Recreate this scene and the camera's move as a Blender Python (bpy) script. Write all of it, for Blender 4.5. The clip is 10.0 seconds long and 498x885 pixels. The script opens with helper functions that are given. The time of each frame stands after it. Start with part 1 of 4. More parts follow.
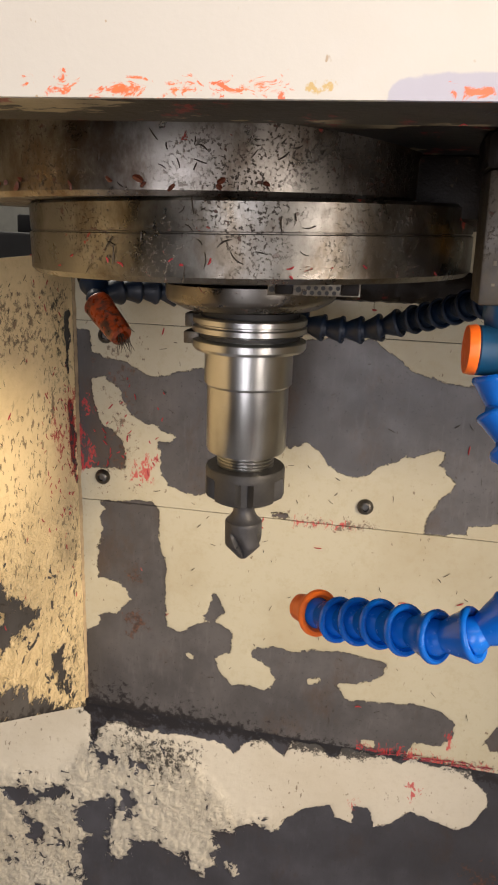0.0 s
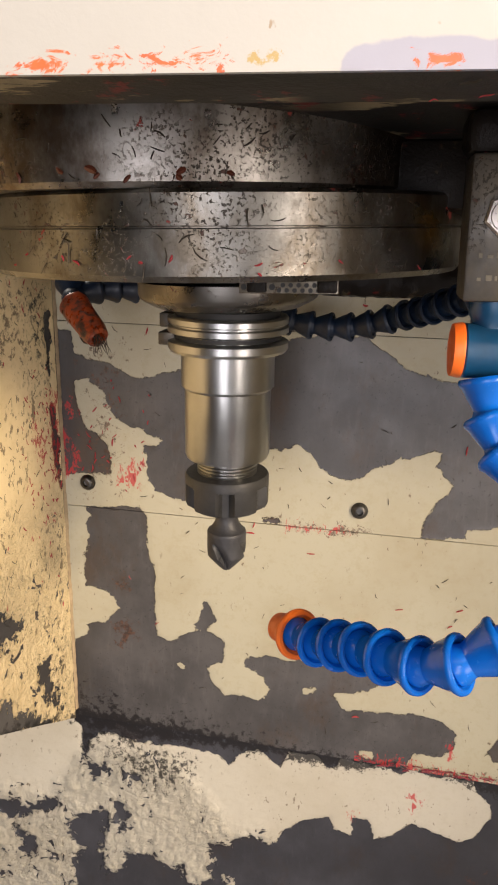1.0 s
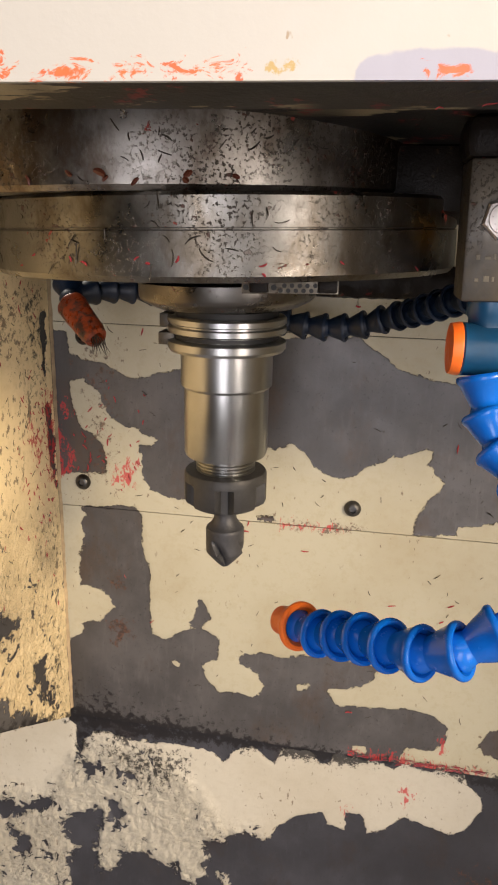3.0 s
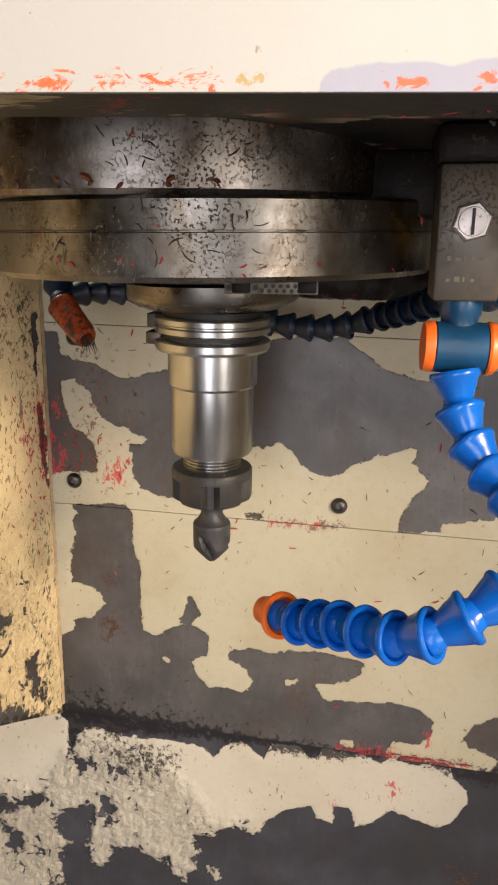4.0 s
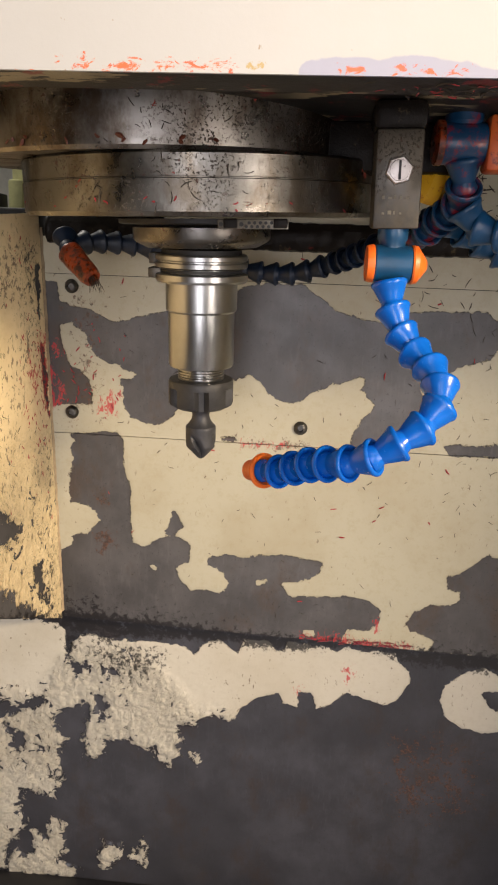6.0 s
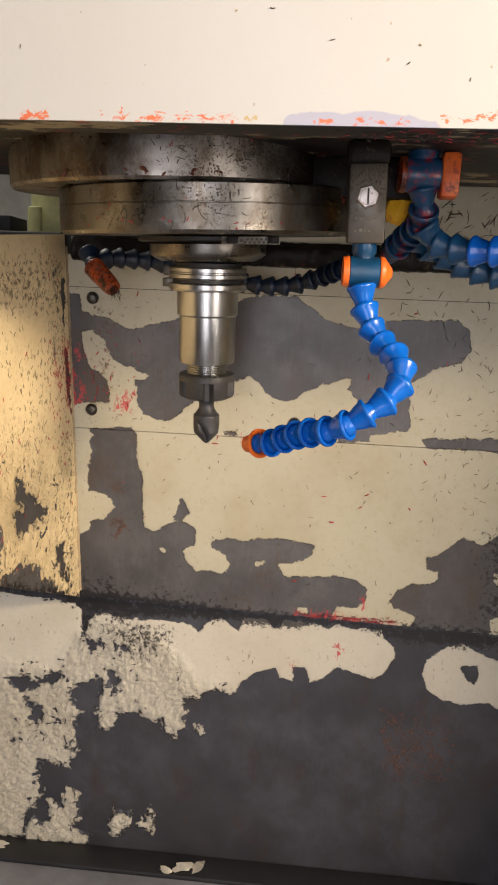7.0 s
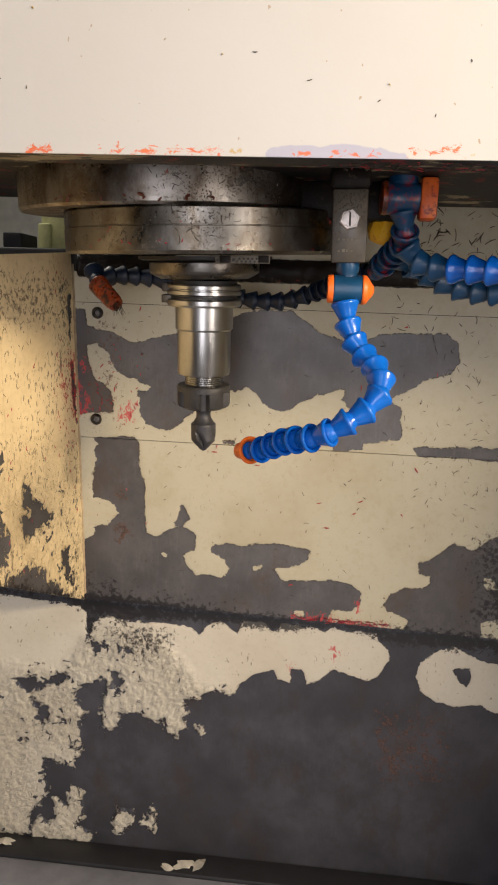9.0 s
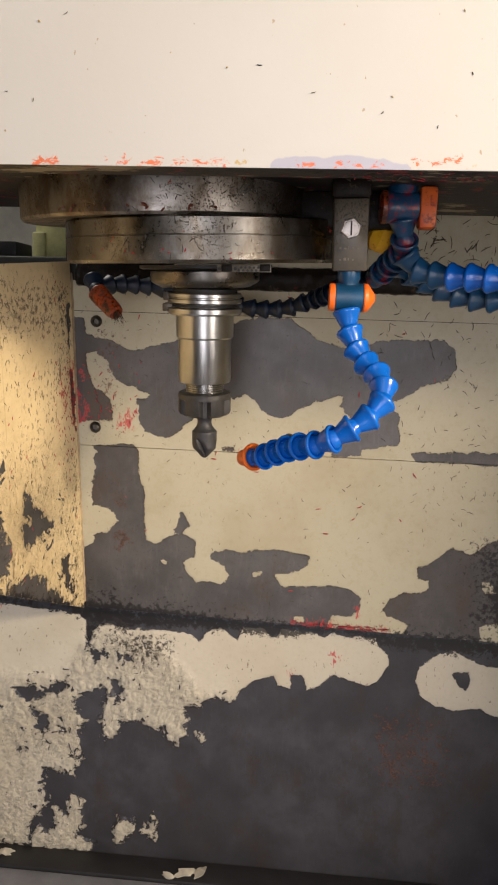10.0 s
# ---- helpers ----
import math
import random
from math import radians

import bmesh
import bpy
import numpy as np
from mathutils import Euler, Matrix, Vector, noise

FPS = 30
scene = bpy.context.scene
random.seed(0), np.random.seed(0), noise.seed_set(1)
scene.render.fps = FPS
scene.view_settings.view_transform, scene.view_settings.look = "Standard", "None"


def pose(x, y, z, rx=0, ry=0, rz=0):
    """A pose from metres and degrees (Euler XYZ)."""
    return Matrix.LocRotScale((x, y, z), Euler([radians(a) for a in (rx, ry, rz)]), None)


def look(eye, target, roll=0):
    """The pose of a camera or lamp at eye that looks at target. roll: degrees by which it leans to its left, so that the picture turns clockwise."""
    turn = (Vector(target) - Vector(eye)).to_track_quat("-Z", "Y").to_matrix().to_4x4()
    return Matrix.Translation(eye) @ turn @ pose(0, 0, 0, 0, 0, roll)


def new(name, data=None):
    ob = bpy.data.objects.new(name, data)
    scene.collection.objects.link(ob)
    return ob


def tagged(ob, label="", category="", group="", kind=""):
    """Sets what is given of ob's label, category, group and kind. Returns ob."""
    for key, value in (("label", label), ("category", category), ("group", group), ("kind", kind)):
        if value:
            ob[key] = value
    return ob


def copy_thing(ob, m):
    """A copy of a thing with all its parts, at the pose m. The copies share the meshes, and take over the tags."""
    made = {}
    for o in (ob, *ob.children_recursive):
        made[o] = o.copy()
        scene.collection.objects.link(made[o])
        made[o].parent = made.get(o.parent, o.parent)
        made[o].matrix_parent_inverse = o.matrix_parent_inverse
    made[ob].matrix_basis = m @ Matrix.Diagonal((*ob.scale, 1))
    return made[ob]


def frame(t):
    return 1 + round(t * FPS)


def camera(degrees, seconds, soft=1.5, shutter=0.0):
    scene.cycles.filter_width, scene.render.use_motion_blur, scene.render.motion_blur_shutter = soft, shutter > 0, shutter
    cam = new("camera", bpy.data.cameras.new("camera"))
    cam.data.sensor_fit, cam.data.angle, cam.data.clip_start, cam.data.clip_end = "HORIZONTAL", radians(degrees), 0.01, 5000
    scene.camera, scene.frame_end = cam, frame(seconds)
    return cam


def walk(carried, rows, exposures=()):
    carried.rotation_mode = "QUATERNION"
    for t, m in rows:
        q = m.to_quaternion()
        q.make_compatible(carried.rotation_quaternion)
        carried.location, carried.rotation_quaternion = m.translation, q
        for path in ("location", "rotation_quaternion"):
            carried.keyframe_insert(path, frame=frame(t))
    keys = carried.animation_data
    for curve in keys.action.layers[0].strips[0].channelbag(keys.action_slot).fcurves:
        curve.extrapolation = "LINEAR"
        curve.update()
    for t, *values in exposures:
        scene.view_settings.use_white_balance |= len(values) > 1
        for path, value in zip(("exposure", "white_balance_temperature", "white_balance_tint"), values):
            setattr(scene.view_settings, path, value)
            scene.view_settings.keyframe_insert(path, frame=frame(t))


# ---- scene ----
cam = camera(38.2, 10.0, soft=2.0)
PATH = [
    (0, (0.033, 0.041, 1.442), (-0.284, 1.967, 1.003), 2.9),
    (0.5, (0.041, 0.053, 1.443), (-0.289, 1.974, 0.996), 2.5),
    (1, (0.044, 0.067, 1.4438), (-0.293, 1.986, 0.990), 2.0),
    (1.5, (0.042, 0.066, 1.4422), (-0.291, 1.985, 0.9786), 2.1),
    (2, (0.042, 0.062, 1.443), (-0.276, 1.984, 0.993), 2.1),
    (2.5, (0.037, 0.06, 1.443), (-0.266, 1.985, 0.995), 2.1),
    (4, (0.045, 0.048, 1.442), (-0.238, 1.979, 1.004), 2.1),
    (4.5, (0.05, 0.032, 1.438), (-0.208, 1.967, 1.006), 2.0),
    (5, (0.049, -0.005, 1.422), (-0.152, 1.938, 0.994), 1.5),
    (5.5, (0.045, -0.035, 1.414), (-0.11, 1.909, 0.957), 1.7),
    (6, (0.041, -0.071, 1.412), (-0.108, 1.871, 0.9466), 2.2),
    (7.5, (0.061, -0.187, 1.395), (-0.105, 1.771, 1.022), 2.2),
    (8, (0.066, -0.189, 1.395), (-0.11, 1.768, 1.021), 2.2),
    (8.5, (0.067, -0.19, 1.397), (-0.119, 1.766, 1.024), 2.1),
    (9, (0.07, -0.195, 1.402), (-0.12, 1.762, 1.036), 2.1),
    (9.5, (0.063, -0.202, 1.404), (-0.115, 1.759, 1.053), 2.0),
    (10, (0.061, -0.2, 1.403), (-0.105, 1.763, 1.055), 1.8),
]
walk(cam, [(t, look(eye, target, roll)) for t, eye, target, roll in PATH], exposures=[(0, 0.02), (1.5, 0.12), (2.5, 0.08), (5.5, 0.06), (7.5, -0.1), (10, -0.15)])

# ---- light ----
world = bpy.data.worlds.new("world")
scene.world = world
world.use_nodes = True
world.node_tree.nodes["Background"].inputs[0].default_value = (0.9, 0.95, 1.0, 1)
world.node_tree.nodes["Background"].inputs[1].default_value = 0.02


def area_lamp(name, eye, target, sx, sy, watts, colour):
    data = bpy.data.lights.new(name, "AREA")
    data.shape, data.size, data.size_y, data.energy, data.color = "RECTANGLE", sx, sy, watts, colour
    ob = new(name, data)
    ob.matrix_world = look(eye, target)
    return ob


WARM, NEUTRAL = (1.0, 0.80, 0.56), (1.0, 0.91, 0.88)
area_lamp("work_lamp", (0.95, -0.32, 1.75), (-0.2, 0.55, 1.2), 0.25, 0.12, 24, WARM)
# unseen overhead area light, added as general fill
area_lamp("hall_fill", (-0.2, -1.6, 3.35), (0.0, 0.3, 1.2), 2.4, 0.5, 8, NEUTRAL)
# area lamp standing in for an unseen opening in front, set by the steel's highlights
area_lamp("window_stand_in", (0.10, -3.2, 1.50), (0.0, 0.4, 1.40), 1.1, 2.9, 52, (0.98, 0.94, 1.0))
# unseen warm light added at the right to brighten the side wall
area_lamp("side_fill", (2.5, -2.3, 1.60), (-0.1, 0.5, 1.35), 1.0, 2.4, 66, (1.0, 0.88, 0.80))
# unseen light added to brighten the workshop beyond the gap
area_lamp("rear_fill", (-1.6, 1.4, 3.3), (-1.4, 1.2, 0.0), 1.2, 0.3, 45, (1.0, 0.93, 0.82))

# ---- materials ----


class Nodes:
    """Short hand for a node material."""

    def __init__(self, name):
        self.mat = bpy.data.materials.new(name)
        self.mat.use_nodes = True
        self.tree = self.mat.node_tree
        self.bsdf = self.tree.nodes["Principled BSDF"]
        self.place = self.add("ShaderNodeNewGeometry").outputs["Position"]

    def add(self, kind):
        return self.tree.nodes.new(kind)

    def link(self, value, socket):
        if isinstance(value, (int, float)):
            socket.default_value = value
        elif isinstance(value, tuple):
            socket.default_value = (*value, 1)[:4] if len(socket.default_value) == 4 else value
        else:
            self.tree.links.new(value, socket)

    def noise(self, scale, detail=4.0, rough=0.55, stretch=None, at=None, warp=0.0):
        n = self.add("ShaderNodeTexNoise")
        at = at or self.place
        if stretch:
            m = self.add("ShaderNodeMapping")
            m.inputs["Scale"].default_value = stretch
            self.link(at, m.inputs["Vector"])
            at = m.outputs[0]
        self.link(at, n.inputs["Vector"])
        n.inputs["Scale"].default_value, n.inputs["Detail"].default_value, n.inputs["Roughness"].default_value = scale, detail, rough
        n.inputs["Distortion"].default_value = warp
        return n.outputs["Fac"]

    def cells(self, scale, feature="F1", stretch=None):
        n = self.add("ShaderNodeTexVoronoi")
        n.feature = feature
        at = self.place
        if stretch:
            m = self.add("ShaderNodeMapping")
            m.inputs["Scale"].default_value = stretch
            self.link(at, m.inputs["Vector"])
            at = m.outputs[0]
        self.link(at, n.inputs["Vector"])
        n.inputs["Scale"].default_value = scale
        return n.outputs["Distance"]

    def math(self, op, a, b=0.0):
        n = self.add("ShaderNodeMath")
        n.operation = op
        self.link(a, n.inputs[0])
        self.link(b, n.inputs[1])
        return n.outputs[0]

    def ramp(self, v, lo, hi, a=0.0, b=1.0):
        n = self.add("ShaderNodeMapRange")
        n.interpolation_type = "SMOOTHSTEP"
        for s, x in zip(n.inputs, (v, lo, hi, a, b)):
            self.link(x, s)
        return n.outputs[0]

    def mix(self, f, a, b):
        n = self.add("ShaderNodeMix")
        n.data_type = "RGBA"
        for i, x in ((0, f), (6, a), (7, b)):
            self.link(x, n.inputs[i])
        return n.outputs[2]

    def attr(self, name):
        n = self.add("ShaderNodeAttribute")
        n.attribute_name = name
        return n.outputs["Fac"]

    def bump(self, height, metres, strength=1.0, under=None):
        n = self.add("ShaderNodeBump")
        n.inputs["Strength"].default_value, n.inputs["Distance"].default_value = strength, metres
        self.link(height, n.inputs["Height"])
        if under:
            self.link(under, n.inputs["Normal"])
        return n.outputs[0]

    def done(self, colour, rough, metal=0.0, normal=None, coat=0.0):
        self.link(colour, self.bsdf.inputs["Base Color"])
        self.link(rough, self.bsdf.inputs["Roughness"])
        self.link(metal, self.bsdf.inputs["Metallic"])
        if normal:
            self.link(normal, self.bsdf.inputs["Normal"])
        self.bsdf.inputs["Coat Weight"].default_value = coat
        return self.mat


def worn_paint(name, paint, stain, bare, jag, crumble, fleck=0.62):
    """Old enamel over steel; the point layers wear, red, rust and grime say where it has gone or is soiled."""
    n = Nodes(name)
    wobble = n.math("ADD", n.math("MULTIPLY", n.math("SUBTRACT", n.noise(55, 5, 0.65), 0.5), jag),
                    n.math("MULTIPLY", n.math("SUBTRACT", n.noise(230, 6, 0.72), 0.5), 0.0075))
    torn = n.math("MULTIPLY", n.math("MULTIPLY", n.math("SUBTRACT", n.noise(105, 6, 0.72, warp=0.5), 0.5), 0.05), n.attr("crumble"))
    edge = n.math("ADD", n.math("ADD", n.attr("wear"), wobble), torn)
    pits = n.math("MULTIPLY", n.ramp(n.noise(62, 5, 0.66, warp=0.6), 0.6, 0.615, 0, 0.07), n.attr("crumble"))
    gone = n.ramp(n.math("ADD", edge, n.math("MULTIPLY", pits, n.ramp(n.noise(24, 3), 0.45, 0.6))), -0.0003, 0.0003)
    cloud = n.noise(9, 4, 0.6)
    fine = n.noise(140, 5, 0.7)
    col = n.mix(n.ramp(cloud, 0.42, 0.72, 0, 0.5), paint, stain)
    col = n.mix(n.ramp(fine, 0.45, 0.75, 0, 0.35), col, stain)
    specks = n.math("MULTIPLY", n.ramp(n.noise(230, 3, 0.6, (1, 1, 0.55)), fleck, fleck + 0.06), n.ramp(n.noise(14, 3), 0.4, 0.6))
    col = n.mix(n.math("MULTIPLY", specks, 0.75), col, (0.09, 0.055, 0.03))
    steel = n.mix(n.ramp(n.noise(22, 6, 0.65), 0.3, 0.7), bare, tuple(c * 0.62 for c in bare))
    steel = n.mix(n.ramp(n.noise(300, 4, 0.6, (1, 1, 0.2)), 0.5, 0.8, 0, 0.4), steel, tuple(min(1, c * 1.35) for c in bare))
    steel = n.mix(n.ramp(n.noise(6.5, 4, 0.6), 0.42, 0.62, 0, 0.6), steel, tuple(c * 0.45 for c in bare))
    steel = n.mix(n.ramp(n.noise(17, 6, 0.72, (1, 1, 0.6)), 0.5, 0.68, 0, 0.65), steel, (bare[0] * 0.72, bare[1] * 0.5, bare[2] * 0.34))
    steel = n.mix(n.ramp(n.noise(420, 4, 0.65), 0.62, 0.67, 0, 0.6), steel, tuple(c * 0.3 for c in bare))
    col = n.mix(gone, col, steel)
    rust = n.ramp(n.math("ADD", n.math("MINIMUM", n.attr("rust"), 0.006), n.math("MULTIPLY", n.math("SUBTRACT", n.noise(150, 6, 0.78), 0.53), 0.07)), -0.002, 0.004, 0, 0.8)
    col = n.mix(rust, col, n.mix(n.ramp(n.noise(320, 4, 0.7), 0.45, 0.6), (0.05, 0.026, 0.017), (0.13, 0.055, 0.032)))
    grime = n.ramp(n.math("ADD", n.math("MINIMUM", n.attr("grime"), 0.006), n.math("MULTIPLY", n.math("SUBTRACT", n.noise(170, 6, 0.78), 0.5), 0.06)), -0.002, 0.004, 0, 0.93)
    col = n.mix(grime, col, (0.012, 0.01, 0.01))
    red = n.ramp(n.math("ADD", n.math("MINIMUM", n.attr("red"), 0.002), n.math("MULTIPLY", n.math("SUBTRACT", n.noise(260, 5, 0.72, (1, 1, 0.5), warp=0.8), 0.525), 0.05)), 0.0, 0.003, 0, 0.85)
    col = n.mix(red, col, n.mix(n.noise(60, 2), (0.38, 0.016, 0.035), (0.5, 0.05, 0.04)))
    flakes = n.math("ABSOLUTE", n.math("SUBTRACT", n.noise(80, 6, 0.64, warp=1.2), 0.5))
    lumps = n.math("ADD", n.math("MULTIPLY", flakes, 2.2), n.math("ADD", n.math("MULTIPLY", n.noise(48, 5, 0.6), 0.8), n.math("MULTIPLY", n.noise(380, 5, 0.72), 0.7)))
    # crease shade between the flakes goes into the colour, over the bump relief
    crease_shade = n.math("MULTIPLY", n.ramp(flakes, 0.0, 0.03, 1.0, 0.0), n.ramp(n.noise(38, 4), 0.38, 0.58))
    crease_shade = n.math("MULTIPLY", n.math("MULTIPLY", crease_shade, n.math("SUBTRACT", 1.0, gone)), n.attr("crumble"))
    col = n.mix(n.math("MULTIPLY", crease_shade, 0.45), col, tuple(c * 0.28 for c in stain))
    lumps = n.math("MULTIPLY", lumps, n.math("MULTIPLY", n.ramp(n.attr("crumble"), 0.0, 1.0, 0.05, 1.0), n.math("SUBTRACT", 1.0, gone)))
    nor = n.bump(lumps, crumble)
    nor = n.bump(n.math("SUBTRACT", 1.0, gone), 0.0007, 1.0, nor)
    nor = n.bump(fine, 0.00025, 0.6, nor)
    n.bsdf.inputs["Specular IOR Level"].default_value = 0.45
    rough = n.mix(gone, n.ramp(fine, 0.3, 0.7, 0.38, 0.55), n.ramp(n.noise(40, 4), 0.3, 0.7, 0.33, 0.42))
    return n.done(col, rough, n.math("MULTIPLY", gone, 0.12), nor)


def oiled_steel(name, base, dirt, rough, soil, speck=0.6, along=None):
    n = Nodes(name)
    big = n.noise(13, 5, 0.6)
    zone = n.ramp(n.noise(21, 4, 0.6), 0.43, 0.58, 0.04, 1.0)
    fine = n.noise(160, 5, 0.65)
    col = n.mix(n.ramp(big, 0.35, 0.7), base, tuple(c * 0.72 for c in base))
    col = n.mix(n.ramp(n.noise(24, 6, 0.7, (1, 1, 0.6)), 0.42, 0.62, 0, soil * 0.85), col, dirt)
    spots = n.math("MULTIPLY", n.ramp(n.noise(700, 4, 0.6), speck, speck + 0.035, 0, soil), zone)
    col = n.mix(spots, col, (0.03, 0.02, 0.012))
    blot = n.math("MULTIPLY", n.math("MULTIPLY", n.ramp(n.noise(300, 3, 0.5), 0.655, 0.68), soil), zone)
    col = n.mix(blot, col, (0.07, 0.026, 0.014))
    red = n.math("MULTIPLY", n.ramp(n.noise(75, 5, 0.66, (1, 1, 1.5), warp=1.0), 0.685, 0.7), soil)
    col = n.mix(red, col, (0.26, 0.03, 0.02))
    soiled = n.math("MAXIMUM", n.math("MAXIMUM", n.math("MULTIPLY", spots, 0.9), blot), red)
    r = n.math("ADD", n.ramp(n.noise(38, 5, 0.7), 0.3, 0.7, rough * (0.95 if along else 0.75), rough * (1.1 if along else 1.4)), n.math("MULTIPLY", soiled, 0.2))
    if along:
        nor = n.bump(n.noise(260, 3, 0.6, along), 0.00008, 0.7)
    else:
        nor = n.bump(fine, 0.0002, 0.5)
    nor = n.bump(soiled, 0.0005, 0.8, nor)
    return n.done(col, r, n.math("SUBTRACT", 1.0, soiled), nor)


def plastic(name, colour, dark, rough=0.34, soil=0.0, soil_colour=(0.04, 0.025, 0.02)):
    n = Nodes(name)
    col = n.mix(n.ramp(n.noise(45, 4), 0.35, 0.75), colour, dark)
    col = n.mix(n.ramp(n.noise(120, 5, 0.7), 0.72 - 0.3 * soil, 0.8 - 0.2 * soil, 0, min(1.0, 0.3 + soil)), col, soil_colour)
    fine = n.noise(300, 3)
    return n.done(col, n.ramp(fine, 0.3, 0.7, rough * 0.85, rough * 1.25), 0.0, n.bump(fine, 0.0001, 0.35))


def plain(name, colour, rough=0.6, metal=0.0, scale=20.0):
    n = Nodes(name)
    col = n.mix(n.ramp(n.noise(scale, 6, 0.65), 0.3, 0.75), colour, tuple(c * 0.6 for c in colour))
    return n.done(col, rough, metal, n.bump(n.noise(scale * 8, 4), 0.0004, 0.5))


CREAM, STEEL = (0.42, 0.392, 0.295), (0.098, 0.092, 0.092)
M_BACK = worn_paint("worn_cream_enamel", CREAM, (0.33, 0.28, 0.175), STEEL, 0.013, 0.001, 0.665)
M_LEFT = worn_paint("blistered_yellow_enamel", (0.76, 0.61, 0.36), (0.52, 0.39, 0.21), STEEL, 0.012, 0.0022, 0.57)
M_LOW = worn_paint("flaking_white_enamel", (0.52, 0.485, 0.405), (0.41, 0.365, 0.28), (0.060, 0.060, 0.071), 0.012, 0.0026, 0.64)
M_RING = oiled_steel("stained_ring_steel", (0.215, 0.205, 0.185), (0.075, 0.055, 0.032), 0.32, 0.9, 0.575)
M_FLANGE = oiled_steel("brown_flange_steel", (0.31, 0.29, 0.265), (0.085, 0.055, 0.032), 0.32, 0.97, 0.555)
M_NOSE = oiled_steel("nose_steel", (0.2, 0.19, 0.175), (0.1, 0.07, 0.05), 0.3, 0.4, 0.66)
M_GROUND = oiled_steel("ground_holder_steel", (0.44, 0.44, 0.43), (0.38, 0.37, 0.34), 0.29, 0.05, 0.8, (1, 1, 0.04))
# near-black that paints the shade inside slots, holes and gaps
M_SLOT_SHADE = plain("slot_shadow", (0.02, 0.02, 0.02), 0.6)
M_BLACK_OXIDE = plain("black_oxide_nut", (0.06, 0.058, 0.057), 0.48, 0.3, 60)
M_CARBIDE = plain("coated_cutter", (0.06, 0.06, 0.066), 0.48, 0.25, 80)
M_BLOCK = oiled_steel("block_steel", (0.10, 0.095, 0.09), (0.15, 0.125, 0.09), 0.5, 0.7, 0.56)
M_STRIP = oiled_steel("dull_strip_steel", (0.4, 0.37, 0.31), (0.06, 0.045, 0.03), 0.5, 0.8, 0.58)
M_SCREW = oiled_steel("screw_steel", (0.62, 0.58, 0.55), (0.34, 0.27, 0.24), 0.5, 0.4, 0.62)
M_BLUE = plastic("blue_plastic", (0.003, 0.12, 0.56), (0.003, 0.095, 0.46), 0.22)
M_BLUE_DARK = plastic("oily_blue_plastic", (0.006, 0.06, 0.15), (0.005, 0.035, 0.085), 0.34, 0.35)
M_BLUE_RED = plastic("smeared_blue_plastic", (0.006, 0.05, 0.125), (0.005, 0.028, 0.07), 0.34, 0.75, (0.2, 0.012, 0.02))
# greasy hose plastic, darkened further for the shade behind the tool
M_NAVY_SHADED = plastic("greasy_shaded_navy", (0.003, 0.013, 0.036), (0.003, 0.007, 0.016), 0.46, 0.5, (0.012, 0.01, 0.01))
M_ORANGE = plastic("orange_plastic", (0.78, 0.15, 0.015), (0.66, 0.11, 0.012), 0.4, 0.16, (0.07, 0.025, 0.01))
M_ORANGE_SMEARED = plastic("smeared_orange_plastic", (0.7, 0.14, 0.015), (0.5, 0.07, 0.012), 0.45, 0.7, (0.14, 0.02, 0.012))
M_ORANGE_DIRTY = plastic("soiled_orange_plastic", (0.27, 0.04, 0.006), (0.1, 0.016, 0.006), 0.3, 0.9, (0.03, 0.012, 0.008))
M_YELLOW = plastic("yellow_plastic", (0.62, 0.34, 0.01), (0.4, 0.16, 0.01), 0.4, 0.6, (0.25, 0.02, 0.015))
M_BLACK = plain("black_rubber", (0.014, 0.013, 0.013), 0.5)
n = Nodes("black_grease")
n.bsdf.inputs["Specular IOR Level"].default_value = 0.15
M_GREASE = n.done(n.mix(n.ramp(n.noise(75, 5, 0.72), 0.6, 0.68), (0.010, 0.0075, 0.006), n.mix(n.ramp(n.noise(30, 3), 0.38, 0.44), (0.12, 0.008, 0.012), (0.06, 0.045, 0.025))), 0.4, 0.0, n.bump(n.noise(120, 5, 0.7), 0.001))
M_BOLT = oiled_steel("bolt_steel", (0.14, 0.135, 0.13), (0.04, 0.035, 0.03), 0.42, 0.6)
M_TRAY = plain("grey_tray_steel", (0.3, 0.31, 0.37), 0.45, 0.1, 12)
M_DARK = plain("dark_backing", (0.02, 0.018, 0.016), 0.7)
M_HALL = plain("hall_plaster", (0.62, 0.62, 0.58), 0.8, 0, 3)
M_CONCRETE = plain("concrete_floor", (0.3, 0.29, 0.27), 0.7, 0, 4)
M_GREEN = plain("pale_green_paint", (0.62, 0.62, 0.3), 0.5)
M_CHARCOAL = plain("charcoal_paint", (0.02, 0.02, 0.024), 0.5)
M_CHIP = plain("dark_chip", (0.05, 0.04, 0.03), 0.4, 0.4, 200)
M_CHIP_RED = plain("red_chip", (0.42, 0.035, 0.045), 0.5, 0, 200)

# ---- building helpers ----


def mesh_object(name, bm, material, parent=None, label="", smooth=True):
    me = bpy.data.meshes.new(name)
    bm.normal_update()
    bm.to_mesh(me)
    bm.free()
    me.materials.append(material)
    if smooth:
        for p in me.polygons:
            p.use_smooth = True
        me.set_sharp_from_angle(angle=radians(35))
    ob = new(name, me)
    if parent:
        ob.parent = parent
    if label:
        tagged(ob, label)
    return ob


def part(name, bm, material, parent, label=""):
    return mesh_object(name, bm, material, parent, label)


def empty(name, at, label, category, group="", kind=""):
    ob = new(name)
    ob.empty_display_size = 0.01
    ob.location = at
    bpy.context.view_layer.update()
    return tagged(ob, label, category, group, kind)


